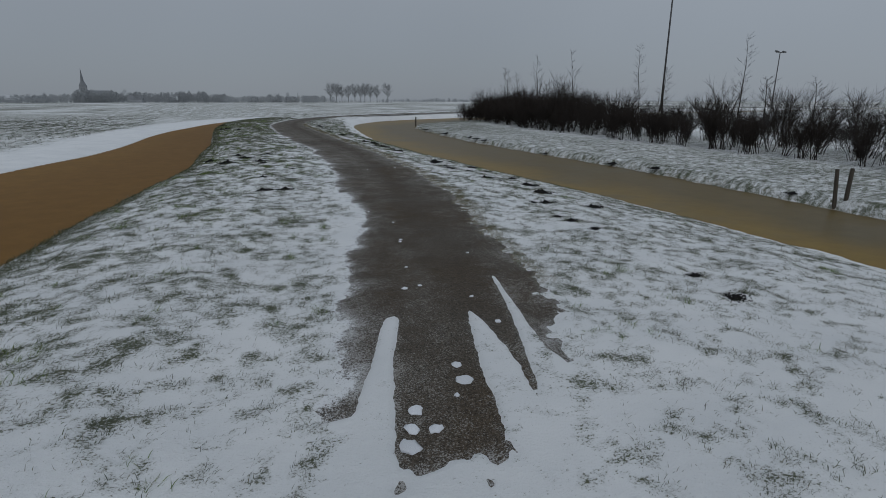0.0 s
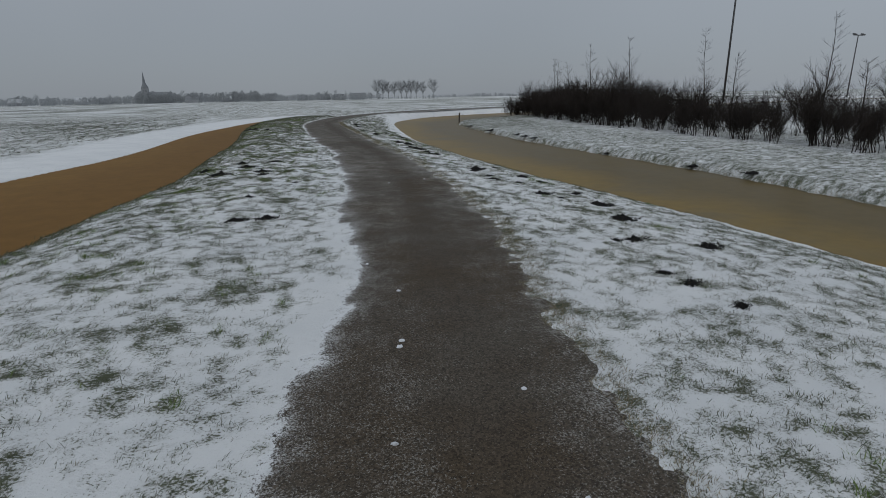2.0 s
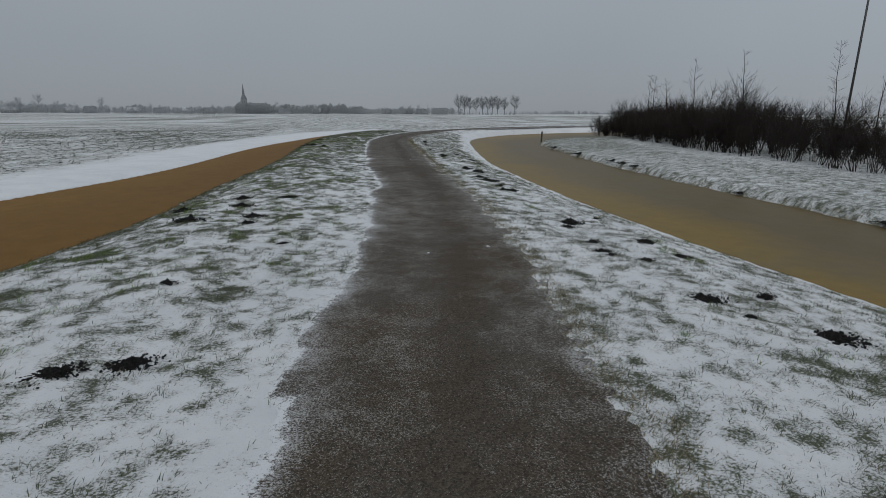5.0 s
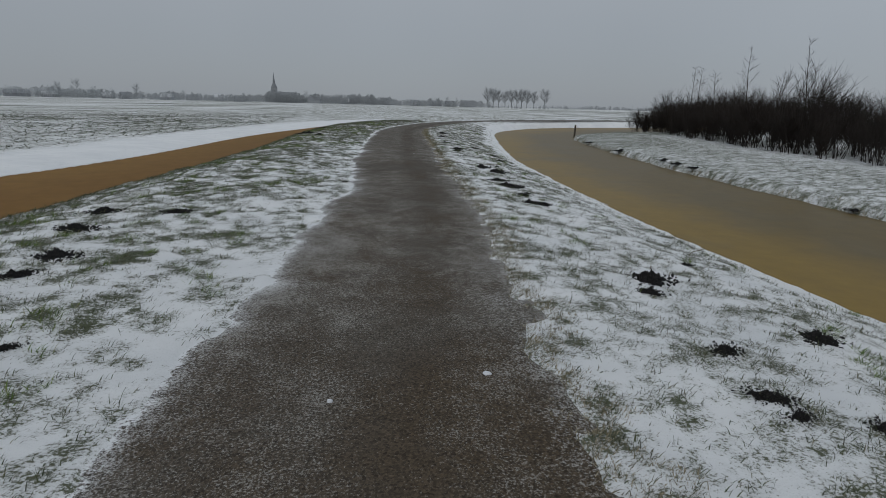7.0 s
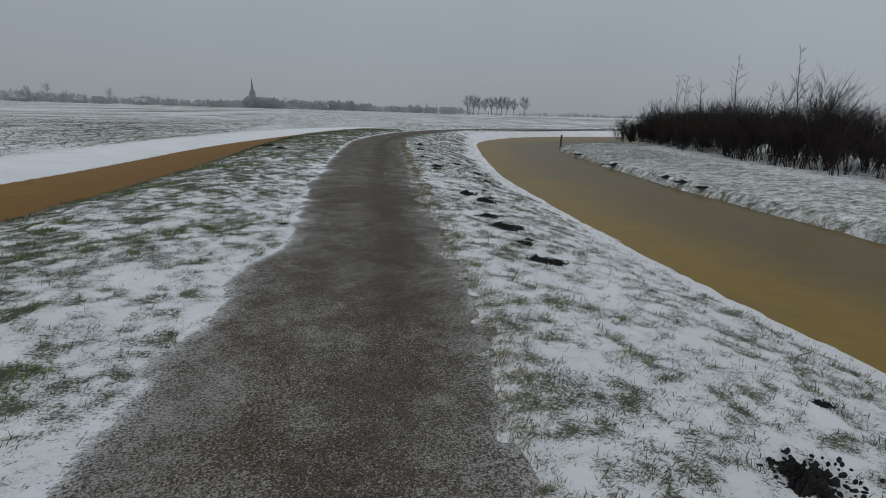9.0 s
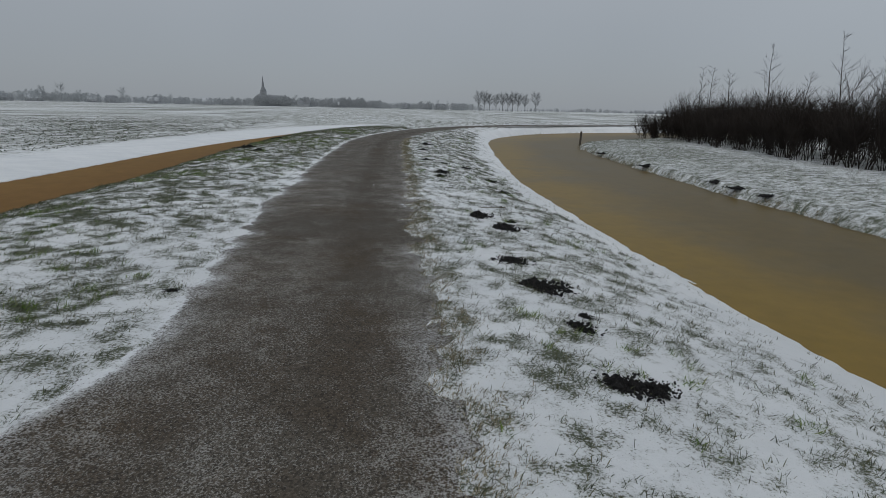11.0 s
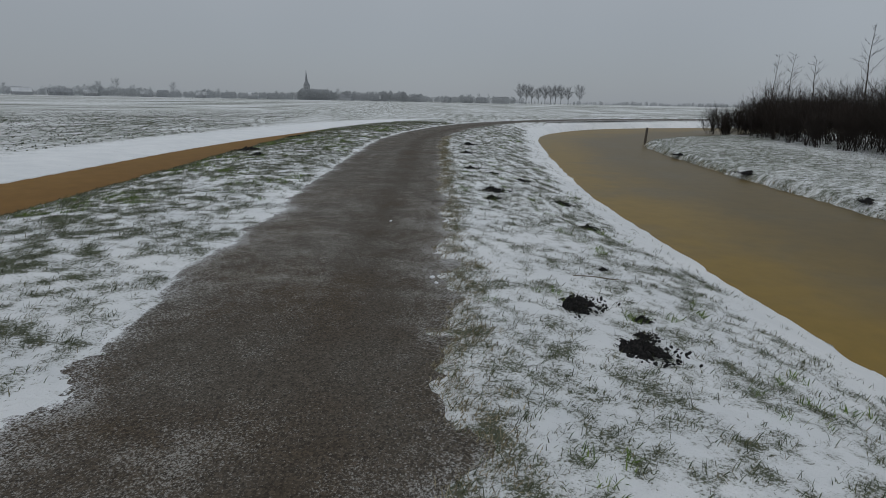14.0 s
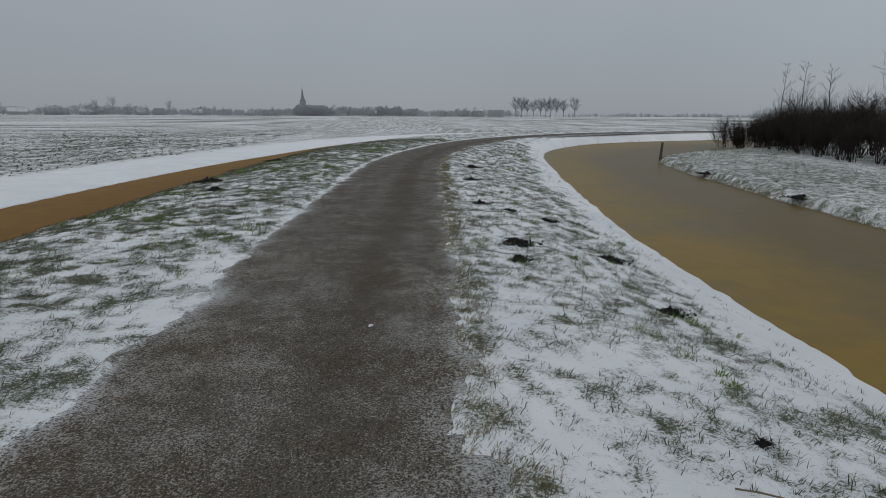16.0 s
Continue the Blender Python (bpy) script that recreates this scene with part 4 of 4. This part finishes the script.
def plant(kind, x, y, size):
    m = pose(x, y, lie(x, y) - 0.05, 0, 0, rng.uniform(0, 360))
    if used[kind]:
        ob = copy_thing(SHRUBS[kind], m)
    else:
        ob, used[kind] = SHRUBS[kind], True
        ob.matrix_basis = m
    ob.scale = (size, size, size * rng.uniform(0.9, 1.1))


for row in range(5):
    line = shifted(L_HEDGE, 0.3 + 1.1 * row)
    run, due = 0.0, rng.uniform(0, 1)
    for a, b in zip(line[:-1], line[1:]):
        run += float(np.hypot(*(b - a)))
        if run < due:
            continue
        run = 0.0
        dense = float(np.clip((a[1] - 20) / 18, 0, 1))
        due = rng.uniform(0.8, 1.45) * (1.0 - 0.18 * dense)
        swell = 1 + 0.16 * math.sin(a[1] * 1.25 + 0.4 * row) + 0.10 * math.sin(a[1] * 2.9 + row)
        kind = rng.choice((0, 1, 1, 4, 0) if dense > 0.5 else (0, 2, 1, 3, 4, 1))
        plant(kind, a[0] + rng.gauss(0, 0.3), a[1] + rng.gauss(0, 0.3), rng.uniform(0.7, 1.1) * (0.57 + 0.17 * dense) * swell)
run, due = 0.0, 0.5
for a, b in zip(L_HEDGE[:-1], L_HEDGE[1:]):
    run += float(np.hypot(*(b - a)))
    if run > due and a[1] > 2:
        run, due = 0.0, rng.uniform(0.6, 1.4)
        plant(3, a[0] + rng.uniform(-0.3, 0.7), a[1] + rng.gauss(0, 0.3), rng.uniform(0.5, 0.9))
for k in range(14):
    plant(rng.choice((1, 4)), 26.0 + rng.uniform(-0.3, 4.5), 57 + rng.uniform(-3, 2.5), rng.uniform(0.55, 0.75))

for k, (x, y, h) in enumerate([(38, 68, 7.6), (33.1, 57, 5.6), (32.1, 51.4, 7.3), (32.4, 45.2, 7.4), (40.0, 44.0, 8.2), (39.0, 31.2, 7.8), (33.2, 60.4, 7.0), (36, 37, 5.2), (31, 26, 3.6), (29, 22, 3.6), (27, 18, 3.2), (33, 49, 5.0)]):
    tree = sapling(60 + k, h, "slender bare young tree rising from the thicket")
    tree.matrix_basis = pose(x, y, lie(x, y), 0, 0, 40 * k)


# ---- posts and masts ----
def post(x, y, height, radius, lean, turn, label, low=0.5):
    bm = bmesh.new()
    made = bmesh.ops.create_cone(bm, cap_ends=True, segments=12, radius1=radius * 1.04, radius2=radius * 0.94, depth=height + low)
    bmesh.ops.translate(bm, verts=made["verts"], vec=(0, 0, (height + low) / 2 - low))
    bmesh.ops.bevel(bm, geom=[e for e in bm.edges if all(v.co.z > height - 0.01 for v in e.verts)], offset=radius * 0.2, segments=2, affect="EDGES")
    for v in bm.verts:
        v.co.x += noise.noise(v.co * 5) * radius * 0.15
    ob = part("post", bm, M_WOOD, smooth=False)
    ob.matrix_world = pose(x, y, CANAL_LEVEL, lean * math.cos(radians(turn)), lean * math.sin(radians(turn)), turn)
    return tagged(ob, label, "post", "mooring posts")


post(8.12, 6.08, 0.92, 0.042, 6, 122, "leaning weathered timber mooring post at the ice's edge")
post(8.30, 5.97, 0.93, 0.046, 1, 40, "leaning weathered timber mooring post at the ice's edge")
post(14.55, 46.2, 0.95, 0.065, 4, 0, "single short timber post where the canal bends")


def mast(x, y, height, r0, r1, heads, label, material):
    root = tagged(new("light_mast"), label, "light mast")
    root.location = (x, y, FIELD)
    bm = bmesh.new()
    made = bmesh.ops.create_cone(bm, cap_ends=True, segments=12, radius1=r0, radius2=r1, depth=height)
    bmesh.ops.translate(bm, verts=made["verts"], vec=(0, 0, height / 2))
    part("pole", bm, material, root, smooth=True)
    if heads:
        bm = bmesh.new()
        box(bm, -1.6, 1.6, -0.08, 0.08, height - 0.1, height + 0.08)
        part("crossarm", bm, material, root)
        for k in range(heads):
            at = -1.45 + 2.9 * k / (heads - 1)
            bm = bmesh.new()
            vs = box(bm, at - 0.42, at + 0.42, -0.38, 0.3, height + 0.06, height + 0.36)
            bmesh.ops.rotate(bm, verts=vs, cent=(at, 0, height), matrix=Matrix.Rotation(radians(25), 3, "X"))
            part("floodlight", bm, material, root)
    return root


def along(bearing, distance):
    return math.sin(radians(bearing)) * distance, math.cos(radians(bearing)) * distance


mast(84.0, 81.4, 30, 0.2, 0.13, 0, "very tall slim steel mast behind the thicket", M_STEEL_DARK)
mast(137, 93, 14.3, 0.16, 0.11, 2, "floodlight mast of a distant sports ground", M_STEEL)
mast(301, 117, 11.2, 0.2, 0.14, 2, "floodlight mast of a distant sports ground", M_STEEL)


# ---- the far row of trees, the village and its church ----
def far_tree(seed, height, trunk, wide, name_label, material, fine=3):
    """A bare tree seen from afar: trunk and a round crown of many branches."""
    rng = random.Random(seed)
    root = tagged(new("tree"), name_label, "tree")
    verts, faces, tv, tf = [], [], [], []
    tube(verts, faces, (0, 0, -0.5), (0, 0, height * trunk), height * 0.022, height * 0.016, 6)
    tube(verts, faces, (0, 0, height * trunk), (0, 0, height * 0.9), height * 0.016, height * 0.004, 5)
    for k in range(26):
        h = height * (trunk + (0.86 - trunk) * (k + rng.random()) / 26)
        a = rng.uniform(0, 2 * math.pi)
        way = Vector((math.cos(a), math.sin(a), rng.uniform(0.5, 1.2)))
        reach = wide * height * math.sin(math.pi * (0.22 + 0.66 * (h / height - trunk) / (1 - trunk)))
        sprout(rng, tv, tf, (0, 0, h), way, reach, height * 0.007, 1, 0.6, fine)
    link_mesh("trunk", verts, faces, material, root)
    link_mesh("crown", tv, tf, material, root)
    return root


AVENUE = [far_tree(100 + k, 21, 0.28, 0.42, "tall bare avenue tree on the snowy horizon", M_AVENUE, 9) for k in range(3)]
rng = random.Random(8)
for k, along_row in enumerate((0, 0.10, 0.19, 0.30, 0.41, 0.50, 0.58, 0.67, 0.79, 0.97)):
    x, y = 165 + 76 * along_row, 690 - 8 * along_row
    m = pose(x, y, FIELD, 0, 0, rng.uniform(0, 360))
    ob = AVENUE[k] if k < 3 else copy_thing(AVENUE[k % 3], m)
    ob.matrix_basis = m
    s = rng.uniform(0.9, 1.08)
    ob.scale = (s, s, s)
    ob["group"] = "avenue trees"


def house(x, y, turn, w, d, wall_h, roof_h, snowy, label):
    root = tagged(new("house"), label, "house", "village houses")
    root.matrix_basis = pose(x, y, FIELD, 0, 0, turn)
    bm = bmesh.new()
    box(bm, -w / 2, w / 2, -d / 2, d / 2, -0.3, wall_h)
    part("wall", bm, M_FAR_TOWN, root)
    o = 0.4
    verts = [(-w / 2 - o, -d / 2 - o, wall_h), (w / 2 + o, -d / 2 - o, wall_h), (w / 2 + o, d / 2 + o, wall_h), (-w / 2 - o, d / 2 + o, wall_h), (-w / 2 - o, 0, wall_h + roof_h), (w / 2 + o, 0, wall_h + roof_h)]
    roof = link_mesh("roof", verts, [(0, 1, 5, 4), (2, 3, 4, 5), (0, 4, 3), (1, 2, 5), (3, 2, 1, 0)], M_SNOW_ROOF if snowy else M_SLATE, root)
    bm = bmesh.new()
    box(bm, w * 0.2, w * 0.2 + 0.8, -0.4, 0.4, wall_h, wall_h + roof_h + 1.0)
    part("chimney", bm, M_FAR_TOWN, roof)
    for k in range(3):
        bm = bmesh.new()
        at = (-0.3 + 0.3 * k) * w
        box(bm, at - 0.6, at + 0.6, -d / 2 - 0.06, -d / 2 + 0.02, 1.0, 2.4)
        part("window", bm, M_SLATE, root)


rng = random.Random(31)
for bearing, w, wall_h, roof_h, snowy in ((-37, 20, 4, 5, True), (-35.2, 14, 4, 5, False), (-33.5, 16, 3.5, 5, True), (-31.2, 20, 4, 5, True), (-28.6, 26, 4, 5, False), (-26.4, 18, 4, 5, True), (-22.2, 16, 4, 5, True), (-20.9, 14, 4, 6, False), (-17.6, 15, 4, 5, True), (-15.5, 17, 4, 5, False), (-13.1, 14, 4, 6, True), (-11.3, 16, 4, 5, False), (-4.2, 18, 4, 6, False), (-1.2, 14, 4, 5, True), (3.3, 16, 4, 5, False), (6.0, 13, 4, 5, False), (8.2, 16, 4, 5.5, False), (9.6, 15, 4, 5, False), (11.6, 22, 5, 6, False)):
    x, y = along(bearing, rng.uniform(880, 960))
    house(x, y, rng.uniform(-25, 25) - bearing, w, 11, wall_h, roof_h, snowy, "far village house with a snow-dusted roof" if snowy else "far village house with a dark roof")


def church(x, y, turn):
    root = tagged(new("church"), "village church with a tall pointed spire", "church")
    root.matrix_basis = pose(x, y, FIELD, 0, 0, turn)
    bm = bmesh.new()
    box(bm, -4.6, 4.6, -4.6, 4.6, -0.5, 24)
    tower = part("tower", bm, M_FAR_TOWN, root)
    for k in (-1.6, 1.6):
        bm = bmesh.new()
        box(bm, k - 0.7, k + 0.7, -4.72, -4.55, 17, 21)
        part("window", bm, M_SLATE, tower)
    bm = bmesh.new()
    made = bmesh.ops.create_cone(bm, cap_ends=True, segments=8, radius1=5.6, radius2=1.7, depth=9)
    bmesh.ops.translate(bm, verts=made["verts"], vec=(0, 0, 28.4))
    made = bmesh.ops.create_cone(bm, cap_ends=True, segments=8, radius1=2.1, radius2=0.12, depth=17)
    bmesh.ops.translate(bm, verts=made["verts"], vec=(0, 0, 41.2))
    part("spire", bm, M_SLATE, root)
    bm = bmesh.new()
    box(bm, 4.6, 36, -7.5, 7.5, -0.5, 9)
    part("nave", bm, M_FAR_TOWN, root)
    link_mesh("roof", [(4.6, -8, 9), (36.4, -8, 9), (36.4, 8, 9), (4.6, 8, 9), (4.6, 0, 18), (33, 0, 18)], [(0, 1, 5, 4), (2, 3, 4, 5), (0, 4, 3), (1, 2, 5), (3, 2, 1, 0)], M_SLATE, root)


church(*along(-8.05, 1000), 0)


def far_wood(name, bearing_a, bearing_b, distance, count, tall, seed, label):
    """A belt of far bare trees: many clumps of twigs on stems, one mesh."""
    rng = random.Random(seed)
    verts, faces = [], []
    for _ in range(count):
        b = rng.uniform(bearing_a, bearing_b)
        x, y = along(b, distance * rng.uniform(0.94, 1.06))
        lump = 0.55 + 0.65 * noise.noise(Vector((b * 0.55, seed, 0))) + 0.35 * noise.noise(Vector((b * 2.3, seed, 5)))
        h = max(2.5, tall * (0.55 + 0.6 * lump) * rng.uniform(0.6, 1.1))
        w = h * rng.uniform(0.28, 0.5)
        tube(verts, faces, (x, y, FIELD - 1), (x, y, h * 0.6), 0.35, 0.2, 3)
        for _ in range(16):
            a, r, up = rng.uniform(0, 6.283), rng.random() ** 0.5, rng.uniform(0.18, 1.0)
            q = Vector((x + math.cos(a) * r * w * math.sin(math.pi * min(0.92, up)), y + math.sin(a) * w * r, h * up))
            e = Vector((rng.gauss(0, 1), rng.gauss(0, 0.5), abs(rng.gauss(0.9, 0.5)))).normalized() * h * rng.uniform(0.10, 0.2)
            tube(verts, faces, q - e * 0.5, q + e * 0.5, h * 0.045, h * 0.012, 3)
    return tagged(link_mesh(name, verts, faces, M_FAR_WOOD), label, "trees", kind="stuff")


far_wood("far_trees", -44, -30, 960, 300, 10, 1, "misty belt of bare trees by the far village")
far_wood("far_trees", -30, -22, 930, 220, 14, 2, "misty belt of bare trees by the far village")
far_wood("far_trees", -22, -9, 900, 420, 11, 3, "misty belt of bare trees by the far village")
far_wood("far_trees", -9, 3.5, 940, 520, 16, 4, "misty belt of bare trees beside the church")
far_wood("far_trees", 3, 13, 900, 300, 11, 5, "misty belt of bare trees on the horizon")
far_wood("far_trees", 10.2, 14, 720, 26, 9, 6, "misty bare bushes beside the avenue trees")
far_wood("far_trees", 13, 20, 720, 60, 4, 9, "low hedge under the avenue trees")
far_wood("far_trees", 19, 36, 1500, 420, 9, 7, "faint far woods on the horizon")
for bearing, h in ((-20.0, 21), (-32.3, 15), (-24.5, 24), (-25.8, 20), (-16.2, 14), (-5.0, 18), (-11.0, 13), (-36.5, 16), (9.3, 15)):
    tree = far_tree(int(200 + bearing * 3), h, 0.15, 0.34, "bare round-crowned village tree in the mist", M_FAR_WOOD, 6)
    x, y = along(bearing, 900)
    tree.matrix_basis = pose(x, y, FIELD)
    tree["group"] = "village trees"

# a fallen reed on the verge
for x, y, ln, turn in ((2.22, 22.5, 0.42, -40), (2.9, 14.9, 0.22, 20)):
    verts, faces = [], []
    for k in range(5):
        tube(verts, faces, (ln * k / 5, 0.02 * math.sin(k), 0.01 * k), (ln * (k + 1) / 5, 0.02 * math.sin(k + 1), 0.01 * (k + 1)), 0.005, 0.004, 5)
    stalk = link_mesh("stalk", verts, faces, M_REED)
    stalk.matrix_world = pose(x, y, lie(x, y) + 0.012, 0, 0, turn)
    tagged(stalk, "dry fallen reed stalk lying on the snow", "stalk", "fallen stalks")
